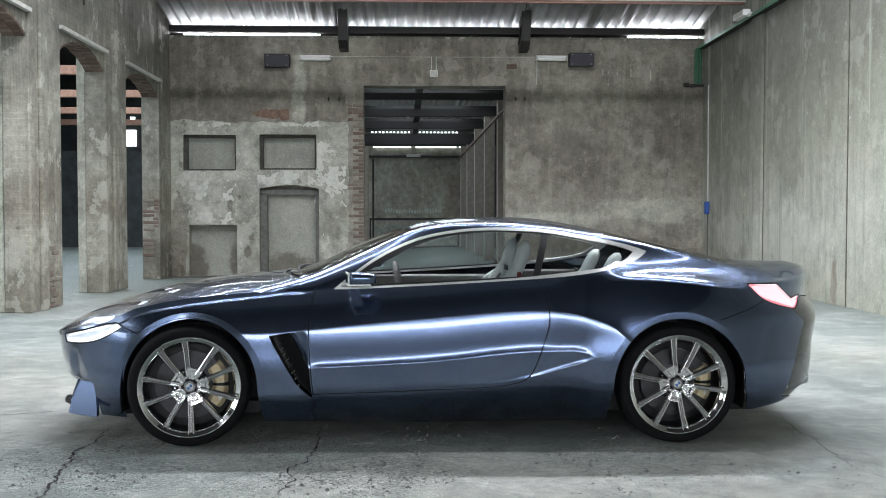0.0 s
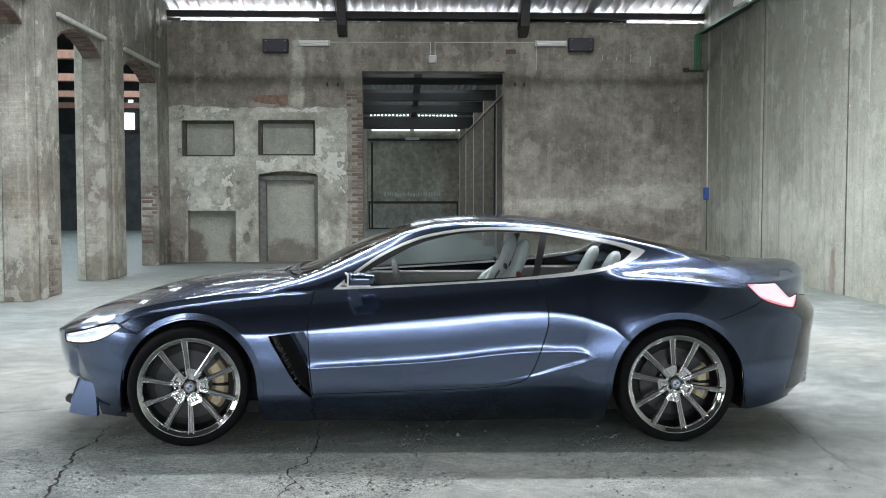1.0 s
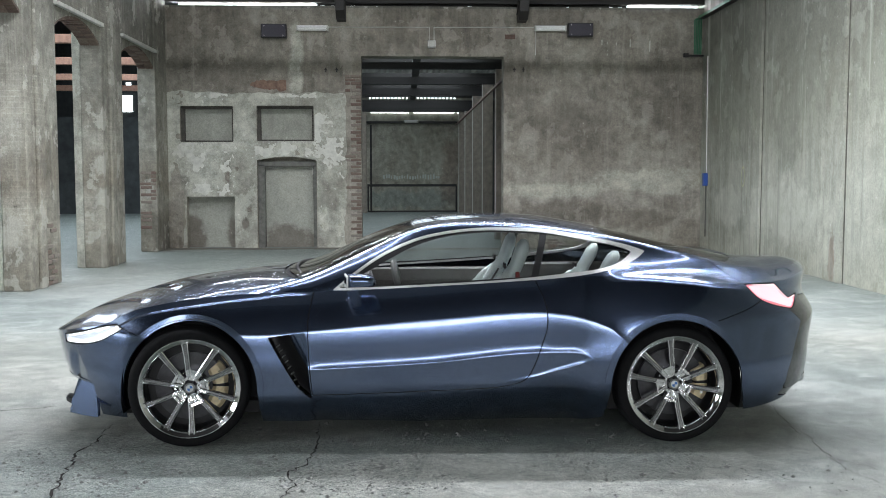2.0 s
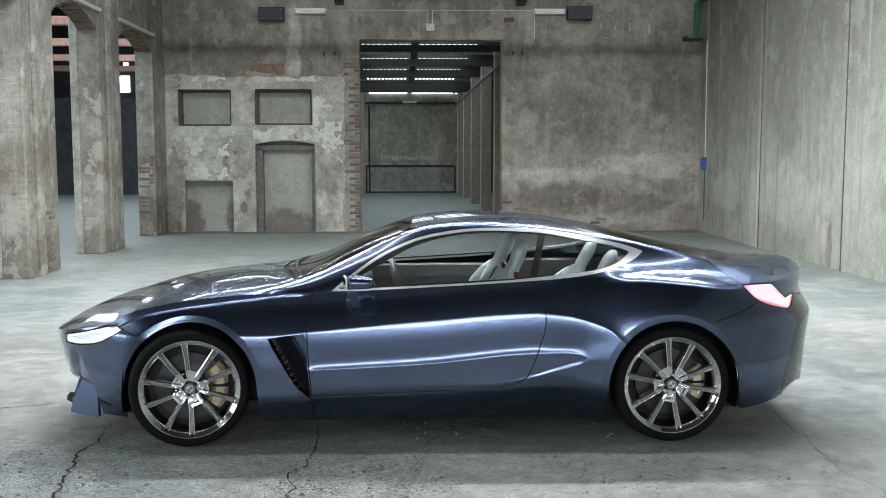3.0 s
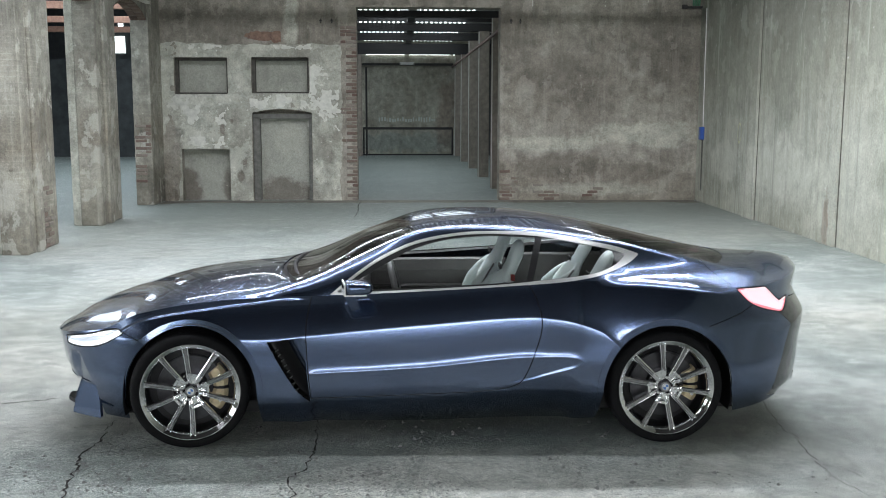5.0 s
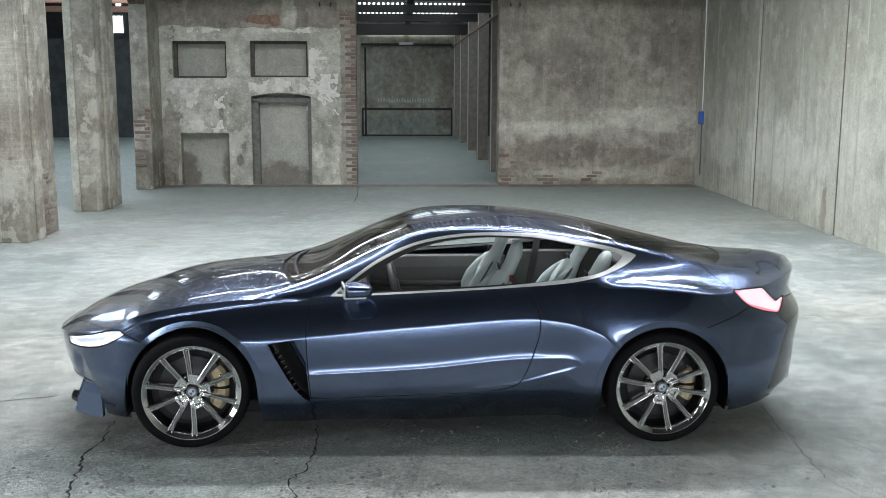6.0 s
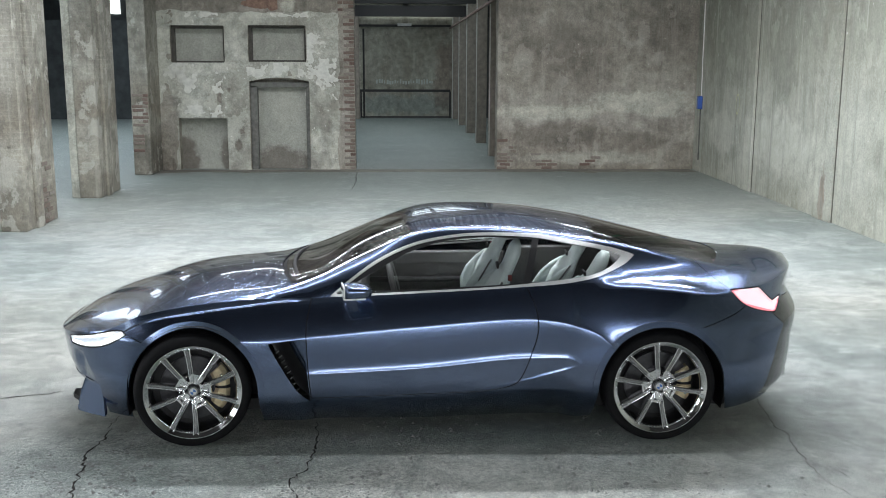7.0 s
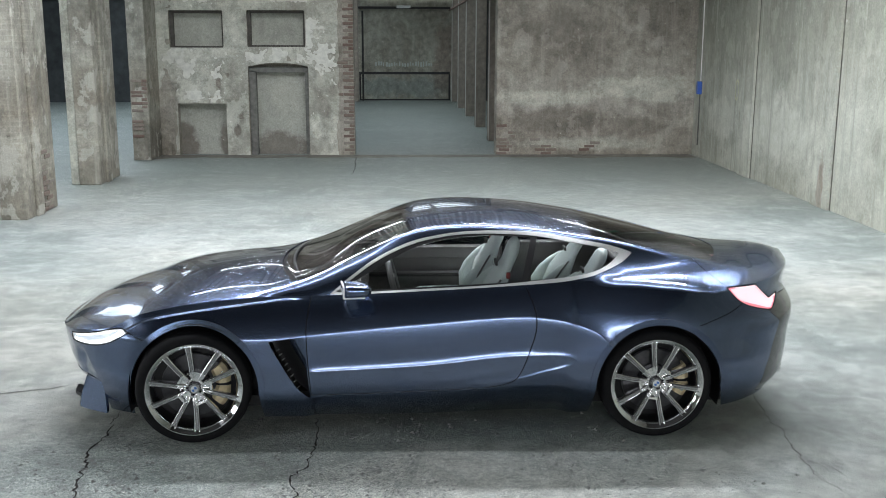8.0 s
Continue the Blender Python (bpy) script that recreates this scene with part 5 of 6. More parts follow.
uv, hood_seam, uf = split(uv, uf, hood_d - 0.002)
frame_f = carve_up(np.maximum(inside(FRAME, uv[:, 0], uv[:, 2]), rail_v(uv[:, 0]) - 0.03 - absv()))
roof_uf = uf
uf = frame_f
g1 = carve_up(inside(GLASS, uv[:, 0], uv[:, 2]))
g2 = carve_up(inside(QUARTER, uv[:, 0], uv[:, 2]))
pil = carve_up(inside(PILLAR, uv[:, 0], uv[:, 2]))
fx = uv[:, 0]
uv, gasket, frame_f = split(uv, uf, inside(FRAME, fx, uv[:, 2]) + 0.015 + 0.035 * step(1.05, 1.25, fx) + 0.008 * step(0.2, 1.0, fx))
skin("roof", uv, roof_uf, M_PAINT, thick=0.004)
skin("bonnet", uv, hood, M_PAINT, thick=0.004)
skin("bonnet_seam", uv, hood_seam, M_MATTBLACK, push=0.004)
for s in (-1, 1):
    skin("boot_seam", uv, trunk_seam, M_MATTBLACK, both=False, side=s, push=0.003)
skin("cowl", uv, cowl, M_MATTBLACK, push=0.012)
skin("windscreen", uv, ws, M_WSGLASS, push=0.003, thick=0.004)
skin("windscreen_border", uv, frit, M_GLOSSBLACK, push=0.002)
skin("rear_window", uv, rw, M_REARGLASS, push=0.003, thick=0.004)
for s in (-1, 1):
    skin("window_trim", uv, frame_f, M_SATIN, both=False, side=s, thick=0.008)
    skin("window_gasket", uv, gasket, M_BLACK, both=False, side=s, push=0.003)
    skin("side_window", uv, g1, M_GLASS, both=False, side=s, push=0.006, thick=0.004)
    skin("quarter_window", uv, g2, M_GLASS, both=False, side=s, push=0.006, thick=0.004)
    skin("window_pillar", uv, pil, M_BLACK, both=False, side=s, push=0.002)
for ob in car.children:
    if ob.name.split(".")[0] in ("side_window", "quarter_window", "windscreen", "rear_window"):
        ob.visible_shadow = False


# ---- wheels


def lathe(name, prof, mat, parent, n=96, label=""):
    v, f = [], []
    for i in range(n):
        a = 2 * math.pi * i / n
        v += [(r * math.cos(a), y, r * math.sin(a)) for r, y in prof]
    m = len(prof)
    for i in range(n):
        for j in range(m - 1):
            f.append((i * m + j, ((i + 1) % n) * m + j, ((i + 1) % n) * m + j + 1, i * m + j + 1))
    ob = put(name, v, f, mat, parent, label, True)
    ob.data.set_sharp_from_angle(angle=radians(40))
    return ob


def prism(name, rings, mat, parent, label=""):
    """Rings of equal count joined into one closed bar."""
    bm = bmesh.new()
    vs = [[bm.verts.new(p) for p in r] for r in rings]
    n = len(rings[0])
    for A, B in zip(vs, vs[1:]):
        for i in range(n):
            bm.faces.new((A[i], A[(i + 1) % n], B[(i + 1) % n], B[i]))
    bm.faces.new(vs[0])
    bm.faces.new(vs[-1])
    bmesh.ops.recalc_face_normals(bm, faces=bm.faces)
    return part(name, bm, mat, parent, label)


def make_wheel(turn, caliper_size):
    w = new("wheel")
    w.parent = car
    lathe("tyre", [(0.283, 0.03), (0.286, 0.008), (0.292, 0.002), (0.305, -0.003), (0.322, -0.004), (0.334, 0.003), (0.342, 0.018), (0.3465, 0.04), (0.348, 0.07), (0.348, 0.19), (0.3465, 0.215), (0.338, 0.238), (0.32, 0.25), (0.285, 0.245)], M_RUBBER, w, label="low-profile black tyre")
    for y in (0.075, 0.105, 0.155, 0.185):
        lathe("tread_rib", [(0.347, y - 0.010), (0.3495, y - 0.008), (0.3495, y + 0.008), (0.347, y + 0.010)], M_RUBBER, w)
    rim = lathe("rim", [(0.287, 0.016), (0.2895, 0.003), (0.288, -0.003), (0.284, -0.003), (0.277, 0.003), (0.264, 0.011), (0.255, 0.021), (0.251, 0.034)], M_CHROME, w, label="polished alloy rim")
    lathe("barrel", [(0.251, 0.034), (0.250, 0.05), (0.249, 0.10), (0.248, 0.20), (0.285, 0.245)], M_BARREL, rim)
    disc = lathe("brake_disc", [(0.10, 0.100), (0.198, 0.100), (0.198, 0.128), (0.10, 0.128)], M_DISC, w, label="steel brake disc")
    lathe("disc_bell", [(0.0, 0.085), (0.095, 0.085), (0.105, 0.100)], M_BARREL, disc)
    lathe("backing_plate", [(0.0, 0.16), (0.25, 0.16)], M_BLACK, w)
    for k in range(10):
        a = radians(36 * k + 8)
        boxed("bolt", 0.085 * math.cos(a) - 0.007, 0.085 * math.cos(a) + 0.007, 0.078, 0.086, 0.085 * math.sin(a) - 0.007, 0.085 * math.sin(a) + 0.007, M_CHROME, disc, bev=0.003)
    # hub, badge and nuts
    hub = lathe("hub", [(0.0, 0.022), (0.031, 0.022), (0.034, 0.026), (0.036, 0.040), (0.048, 0.056), (0.058, 0.062), (0.060, 0.10)], M_HUB, w)
    lathe("hub_badge", [(0.0, 0.0165), (0.017, 0.0165), (0.021, 0.0185)], M_ROUNDEL_B, hub, 32)
    for q in (0, 1):
        v = [(0, 0.0155, 0)] + [(0.0165 * math.cos(math.pi / 2 * j / 6 + q * math.pi), 0.0155, 0.0165 * math.sin(math.pi / 2 * j / 6 + q * math.pi)) for j in range(7)]
        put("badge_quarter", v, [(0, j, j + 1) for j in range(1, 7)], M_ROUNDEL_A, hub)
    for k in range(5):
        a = radians(39.5 + 72 * k + turn)
        nut = lathe("wheel_nut", [(0.0, -0.004), (0.009, -0.004), (0.012, 0.0), (0.012, 0.022)], M_CHROME, hub, 6)
        nut.location = (0.055 * math.cos(a), 0.036, 0.055 * math.sin(a))
    # five chevrons of two spokes, joined near the hub
    for k in range(5):
        mid = 39.5 + 36 + 72 * k + turn
        for s in (-1, 1):
            rings = []
            for r, ang, wd, y0, y1 in ((0.046, 17.0, 0.011, 0.036, 0.085), (0.078, 19.5, 0.0165, 0.028, 0.085), (0.12, 19.0, 0.0165, 0.023, 0.075), (0.20, 19.3, 0.0175, 0.014, 0.06), (0.268, 20.0, 0.0215, 0.006, 0.045)):
                a = radians(mid + s * ang)
                ring = []
                for dx, yy in ((-wd, y0 + 0.016), (-wd * 0.86, y0 + 0.001), (-wd * 0.60, y0 - 0.002), (-wd * 0.10, y0 + 0.014), (wd * 0.10, y0 + 0.014), (wd * 0.60, y0 - 0.002), (wd * 0.86, y0 + 0.001), (wd, y0 + 0.016), (wd * 0.7, y1), (-wd * 0.7, y1)):
                    ring.append((r * math.cos(a) - dx * math.sin(a), yy, r * math.sin(a) + dx * math.cos(a)))
                rings.append(ring)
            spoke = prism("spoke", rings, M_ALLOY, w)
            inlay = []
            for r, ang, wd, y0 in ((0.105, 19.1, 0.0166, 0.0248), (0.20, 19.3, 0.0175, 0.014), (0.262, 19.9, 0.0212, 0.007)):
                a = radians(mid + s * ang)
                inlay.append([(r * math.cos(a) - dx * math.sin(a), yy, r * math.sin(a) + dx * math.cos(a)) for dx, yy in ((-wd * 0.34, y0 + 0.006), (wd * 0.34, y0 + 0.006), (wd * 0.12, y0 + 0.018), (-wd * 0.12, y0 + 0.018))])
            prism("spoke_inlay", inlay, M_HUB, spoke)
        a0 = radians(mid)
        rings = []
        # a dished web that rises to a bright lip between the two spokes
        for r, wd, y0 in ((0.040, 0.014, 0.046), (0.064, 0.021, 0.045), (0.084, 0.028, 0.042), (0.092, 0.030, 0.027), (0.106, 0.033, 0.024), (0.110, 0.034, 0.040)):
            rings.append([(r * math.cos(a0) - dx * math.sin(a0), yy, r * math.sin(a0) + dx * math.cos(a0)) for dx, yy in ((-wd, y0), (wd, y0), (wd, 0.08), (-wd, 0.08))])
        prism("spoke_bridge", rings, M_ALLOY, w)
    # caliper on the trailing side
    cal = new("caliper")
    cal.parent = w
    n, r0, r1 = 9, 0.125, 0.222
    for lo, hi, ya, mat, nm in ((-caliper_size, -3, 0.075, M_CALIPER, "caliper_half"), (3, caliper_size, 0.075, M_CALIPER, "caliper_half"), (-4, 4, 0.082, M_BARREL, "caliper_bridge")):
        rings = []
        for j in range(n):
            a = radians(lo + (hi - lo) * j / (n - 1))
            e = 0.86 + 0.14 * math.sin(math.pi * j / (n - 1)) ** 0.5
            c = (r0 + r1) / 2
            ri, ro = c - (c - r0) * e, c + (r1 - c) * e
            rings.append([(r * math.cos(a), y, r * math.sin(a)) for r, y in ((ri, ya + 0.018), (ri + 0.02, ya), (ro - 0.025, ya), (ro, ya + 0.02), (ro, 0.15), (ri, 0.15))])
        prism(nm, rings, mat, cal)
    for a in (-0.62 * caliper_size, 0.62 * caliper_size):
        b = lathe("caliper_bolt", [(0.0, -0.003), (0.010, -0.003), (0.011, 0.004)], M_CHROME, cal, 10)
        b.location = (0.185 * math.cos(radians(a)), 0.073, 0.185 * math.sin(radians(a)))
    return w


front_wheel = make_wheel(0.0, 40)
rear_wheel = make_wheel(-31.5, 30)
for src, ax, steer in ((front_wheel, FRONT_AXLE, 9.0), (rear_wheel, REAR_AXLE, 0.0)):
    src.matrix_basis = pose(ax, -0.935, AXLE_Z, 0, 0, steer)
    copy_thing(src, pose(ax, 0.935, AXLE_Z, 0, 0, 180 + steer))
    # wheel housing behind the arch, closed towards the cabin
    for s in (-1, 1):
        v, f, n = [], [], 28
        for i in range(n + 1):
            a = radians(-21 + 222 * i / n)
            r = ARCH_R + 0.012 + 0.05 * max(0, -math.sin(a))
            v += [(ax + r * math.cos(a), s * 0.905, AXLE_Z + r * math.sin(a)), (ax + r * math.cos(a), s * 0.58, AXLE_Z + r * math.sin(a))]
        for i in range(n):
            f.append((2 * i, 2 * i + 1, 2 * i + 3, 2 * i + 2))
        f.append(tuple(range(1, 2 * n + 2, 2)))
        put("wheel_housing", v, f, M_BLACK, car)

boxed("underbody", -1.9, 1.95, -0.68, 0.68, 0.15, 0.22, M_BLACK, car)
boxed("underbody_rail", -0.98, 1.0, -0.66, 0.66, 0.14, 0.19, M_BLACK, car)

for s in (-1, 1):
    for k in range(9):
        u = k / 8
        x, z = -0.905 + 0.13 * u, 0.60 - 0.22 * u - 0.06 * u * u
        prism("vent_grid", [[(x - 0.012, s * 0.905, z - 0.02), (x + 0.012, s * 0.905, z - 0.005), (x + 0.012, s * 0.905, z + 0.005), (x - 0.012, s * 0.905, z - 0.008)], [(x - 0.010, s * 0.925, z - 0.018), (x + 0.010, s * 0.925, z - 0.004), (x + 0.010, s * 0.925, z + 0.004), (x - 0.010, s * 0.925, z - 0.009)]], M_GLOSSBLACK, car)

# ---- nose and tail trim
rings = []
for v0 in np.linspace(-0.44, 0.44, 17):
    x = -1.6 - 0.735 * (1 - abs(v0 / 0.95) ** 2.4) ** (1 / 2.4)
    d = -0.06
    rings.append([(x + 0.15, v0, 0.165), (x - d, v0, 0.185), (x - d, v0, 0.200), (x + 0.15, v0, 0.215)])
prism("splitter", rings, M_BLACK, car, "black front splitter")
for s in (-1, 1):
    prism("splitter_winglet", [[(-2.245, s * 0.55, 0.200), (-2.13, s * 0.66, 0.180), (-2.13, s * 0.66, 0.205), (-2.245, s * 0.55, 0.225)], [(-2.262, s * 0.44, 0.200), (-2.13, s * 0.44, 0.180), (-2.13, s * 0.44, 0.205), (-2.262, s * 0.44, 0.225)]], M_BLACK, car)
    ex = lathe("exhaust_trim", [(0.045, 0.0), (0.055, 0.0), (0.058, 0.01), (0.055, 0.10), (0.045, 0.10)], M_CHROME, car, 24)
    ex.matrix_local = pose(2.335, s * 0.50, 0.33, 0, 0, 90)
# ---- door mirror
for s in (-1, 1):
    m = new("door_mirror")
    m.parent = car
    m.matrix_local = pose(-0.415, s * 0.950, 0.972, 0, 0, -8 * s)
    rings = []
    for u in np.linspace(-1, 1, 11):
        k = (1 - abs(u) ** 7.0) ** 0.5 if abs(u) < 1 else 0.55
        w, h = 0.090, 0.035 - 0.006 * u
        ring = []
        for j in range(16):
            a = 2 * math.pi * j / 16
            ca, sa = math.cos(a), math.sin(a)
            ring.append((0.085 * u - 0.012, w * k * math.copysign(abs(ca) ** 0.4, ca), h * k * math.copysign(abs(sa) ** 0.4, sa)))
        rings.append(ring)
    hs = prism("housing", rings, M_PAINT, m)
    hs.data.polygons.foreach_set("use_smooth", [True] * len(hs.data.polygons))
    boxed("bright_edge", -0.098, -0.088, -0.086, 0.086, -0.038, 0.036, M_SATIN, m, bev=0.003)
    boxed("opening", -0.099, -0.0975, -0.075, 0.075, -0.027, 0.026, M_GLOSSBLACK, m)
    boxed("bright_lip", -0.09, 0.03, s * 0.089 - 0.004, s * 0.089 + 0.004, -0.036, -0.028, M_SATIN, m)
    prism("stalk", [[(-0.085, -s * 0.15, -0.036), (-0.02, -s * 0.15, -0.034), (-0.02, -s * 0.15, -0.026), (-0.085, -s * 0.15, -0.028)], [(-0.07, -s * 0.02, -0.044), (-0.02, -s * 0.02, -0.044), (-0.02, -s * 0.02, -0.03), (-0.07, -s * 0.02, -0.03)]], M_SATIN, m)

# ---- wipers along the cowl
for v0, v1 in ((-0.62, 0.02), (-0.02, 0.62)):
    pts = [(-0.905 + 0.115 * (v / 0.69) ** 2 + 0.03, v, 0) for v in np.linspace(v0, v1, 8)]
    z = [float(centre_z(-0.92)) + 0.018 - 0.035 * (p[1] / 0.69) ** 2 for p in pts]
    pipe("wiper", [(p[0], p[1], q) for p, q in zip(pts, z)], 0.010, M_BLACK, "", "", car)

# ---- cabin
cab = new("cabin")
cab.parent = car
boxed("cabin_floor", -0.85, 1.55, -0.76, 0.76, 0.225, 0.27, M_DARKTRIM, cab)
boxed("rear_bulkhead", 1.45, 1.60, -0.70, 0.70, 0.27, 0.98, M_DARKTRIM, cab)
boxed("parcel_shelf", 1.30, 1.98, -0.62, 0.62, 0.93, 0.965, M_DARKTRIM, cab, bev=0.01)
# black panel added below the deck to block the tail lamps' glow
boxed("boot_tray", 1.55, 2.10, -0.60, 0.60, 0.86, 0.89, M_MATTBLACK, cab)
boxed("boot_wall", 2.05, 2.09, -0.66, 0.66, 0.30, 0.86, M_MATTBLACK, cab)
boxed("firewall", -0.95, -0.85, -0.72, 0.72, 0.25, 0.88, M_DARKTRIM, cab)
rings = []
for x, zt, zb in ((-0.86, 0.925, 0.6), (-0.70, 0.945, 0.6), (-0.50, 0.935, 0.6), (-0.42, 0.90, 0.62), (-0.40, 0.84, 0.66)):
    rings.append([(x, -0.74, zb), (x, 0.74, zb), (x, 0.74, zt - 0.03), (x, 0.45, zt), (x, -0.45, zt), (x, -0.74, zt - 0.03)])
prism("dashboard", rings, M_DARKTRIM, cab)
for s in (-1, 1):
    boxed("door_card", -0.75, 0.62, s * 0.735 - 0.02, s * 0.735 + 0.02, 0.25, 0.895, M_CARD, cab, bev=0.015)
    boxed("rear_side_panel", 0.64, 1.45, s * 0.74 - 0.02, s * 0.74 + 0.02, 0.25, 0.93, M_CARD, cab, bev=0.015)
for s in (-1, 1):
    boxed("armrest", -0.45, 0.45, s * 0.70 - 0.025, s * 0.70 + 0.015, 0.66, 0.70, M_DARKTRIM, cab, bev=0.012)
    boxed("card_band", -0.72, 0.60, s * 0.712 - 0.004, s * 0.712 + 0.004, 0.80, 0.885, M_SATIN2, cab, bev=0.003)
boxed("tunnel", -0.5, 1.2, -0.10, 0.10, 0.27, 0.62, M_DARKTRIM, cab, bev=0.03)
boxed("screen", -0.49, -0.475, -0.16, 0.16, 0.93, 1.0, M_GLOSSBLACK, cab, bev=0.004)


def seat(x, v, back_lean, top, k=1.0):
    s = new("seat")
    s.parent = cab
    s.location = (x, v, 0)
    # backrest: rounded sections from the cushion to the headrest
    rings = []
    H = top - 0.52
    for u, w, th in ((0.0, 0.21, 0.06), (0.12, 0.235, 0.07), (0.30, 0.25, 0.070), (0.48, 0.25, 0.064), (0.60, 0.205, 0.052), (0.68, 0.145, 0.042), (0.76, 0.115, 0.040), (0.86, 0.110, 0.043), (0.95, 0.090, 0.036), (1.0, 0.05, 0.016)):
        z = 0.52 + H * u
        cx = back_lean * u - 0.05 * math.sin(math.pi * min(1, u * 1.25))
        ring = []
        for j in range(20):
            a = 2 * math.pi * j / 20
            ca, sa = math.cos(a), math.sin(a)
            bol = 0.035 * (abs(sa) ** 3) * (1 - u)
            ring.append((cx + th * math.copysign(abs(ca) ** 0.7, ca) - bol, k * w * math.copysign(abs(sa) ** 0.7, sa), z))
        rings.append(ring)
    b = prism("backrest", rings, M_LEATHER, s, "pale mint leather backrest")
    b.data.polygons.foreach_set("use_smooth", [True] * len(b.data.polygons))
    rings = []
    for u in np.linspace(0, 1, 9):
        xx = -0.52 + 0.55 * u
        e = 0.55 + 0.45 * math.sin(math.pi * min(1, 0.15 + u)) ** 0.5 if u < 0.5 else 1
        rings.append([(xx, k * 0.25 * math.copysign(abs(math.cos(t)) ** 0.6, math.cos(t)), 0.47 + 0.09 * e * math.copysign(abs(math.sin(t)) ** 0.6, math.sin(t)) + 0.03 * abs(math.cos(t)) ** 3) for t in np.linspace(0, 2 * math.pi, 16, endpoint=False)])
    c = prism("cushion", rings, M_LEATHER, s)
    c.data.polygons.foreach_set("use_smooth", [True] * len(c.data.polygons))
    # side bolsters that stand forward of the backrest, with a dark seam along each
    for e in (-1, 1):
        rings, seam = [], []
        for u, out, rx, rv in ((0.02, 0.05, 0.030, 0.030), (0.14, 0.085, 0.055, 0.042), (0.30, 0.090, 0.060, 0.044), (0.44, 0.075, 0.052, 0.040), (0.56, 0.050, 0.036, 0.030), (0.64, 0.03, 0.012, 0.012)):
            z = 0.52 + H * u
            cx = back_lean * u - 0.05 * math.sin(math.pi * min(1, u * 1.25)) - out
            cv = e * k * (0.222 - 0.10 * max(0, u - 0.45))
            rings.append([(cx + rx * math.cos(q), cv + rv * math.sin(q), z) for q in (2 * math.pi * j / 14 for j in range(14))])
            seam.append((cx + 0.3 * rx, cv + e * rv * 0.93, z))
        ob = prism("side_bolster", rings, M_LEATHER, s)
        ob.data.polygons.foreach_set("use_smooth", [True] * len(ob.data.polygons))
        pipe("seam", seam, 0.007, M_SATIN2, "", "", s)
        rings = []
        for u, rz in ((0.0, 0.02), (0.1, 0.045), (0.5, 0.055), (0.9, 0.05), (1.0, 0.03)):
            rings.append([(-0.50 + 0.50 * u, e * k * 0.225 + 0.045 * math.cos(q), 0.56 + rz * math.sin(q)) for q in (2 * math.pi * j / 12 for j in range(12))])
        ob = prism("cushion_bolster", rings, M_LEATHER, s)
        ob.data.polygons.foreach_set("use_smooth", [True] * len(ob.data.polygons))
    boxed("headrest_slot", back_lean * 0.8 - 0.10, back_lean * 0.8 - 0.085, -0.05, 0.05, 0.52 + H * 0.72, 0.52 + H * 0.77, M_DARKTRIM, s, bev=0.004)
    boxed("seat_base", -0.42, 0.05, -0.2, 0.2, 0.27, 0.40, M_DARKTRIM, s, bev=0.02)
    return s


for v in (-0.37, 0.37):
    seat(0.425, v, 0.16, 1.168)
    seat(0.95, v * 0.95, 0.22, 1.09, 0.86)
    boxed("belt_guide", 0.505, 0.53, v * 1.62 - 0.012, v * 1.62 + 0.012, 0.945, 0.985, M_RED, cab, bev=0.004)
st = new("steering_wheel")
st.parent = cab
st.matrix_local = pose(-0.205, -0.36, 0.865, 0, 76, 0)
bm = bmesh.new()
n, m = 32, 8
grid = [[bm.verts.new(((0.165 + 0.023 * math.cos(q)) * math.cos(p), (0.175 + 0.023 * math.cos(q)) * math.sin(p), 0.020 * math.sin(q))) for q in (2 * math.pi * j / m for j in range(m))] for p in (2 * math.pi * i / n for i in range(n))]
for i in range(n):
    for j in range(m):
        bm.faces.new((grid[i][j], grid[(i + 1) % n][j], grid[(i + 1) % n][(j + 1) % m], grid[i][(j + 1) % m]))
part("rim", bm, M_WHEELRIM, st, smooth=True)
boxed("hub", -0.06, 0.06, -0.07, 0.07, -0.03, 0.02, M_DARKTRIM, st, bev=0.015)
boxed("spoke", -0.02, 0.02, -0.16, 0.16, -0.01, 0.005, M_SATIN, st, bev=0.004)

# ---------------------------------------------------------------- worn surfaces, bricks, cracks


def pnoise(a, b, s, seed=0.0):
    return np.array([noise.noise((x * s, y * s, seed)) for x, y in zip(a.tolist(), b.tolist())])


def flat_grid(x0, x1, z0, z1, res):
    xs = np.linspace(x0, x1, int((x1 - x0) / res) + 1)
    zs = np.linspace(z0, z1, int((z1 - z0) / res) + 1)
    X, Z = np.meshgrid(xs, zs, indexing="ij")
    n, m = X.shape
    i, j = np.meshgrid(np.arange(n - 1), np.arange(m - 1), indexing="ij")
    a = (i * m + j).ravel()
    return np.stack([X.ravel(), np.zeros(X.size), Z.ravel()], 1), np.stack([a, a + m, a + m + 1, a + 1], 1).tolist()


def rect_d(a, b, r):
    return np.maximum.reduce([r[0] - a, a - r[1], r[2] - b, b - r[3]])


HOLES = (*RECESS, (-3.34, -2.07, -1, 1.90))


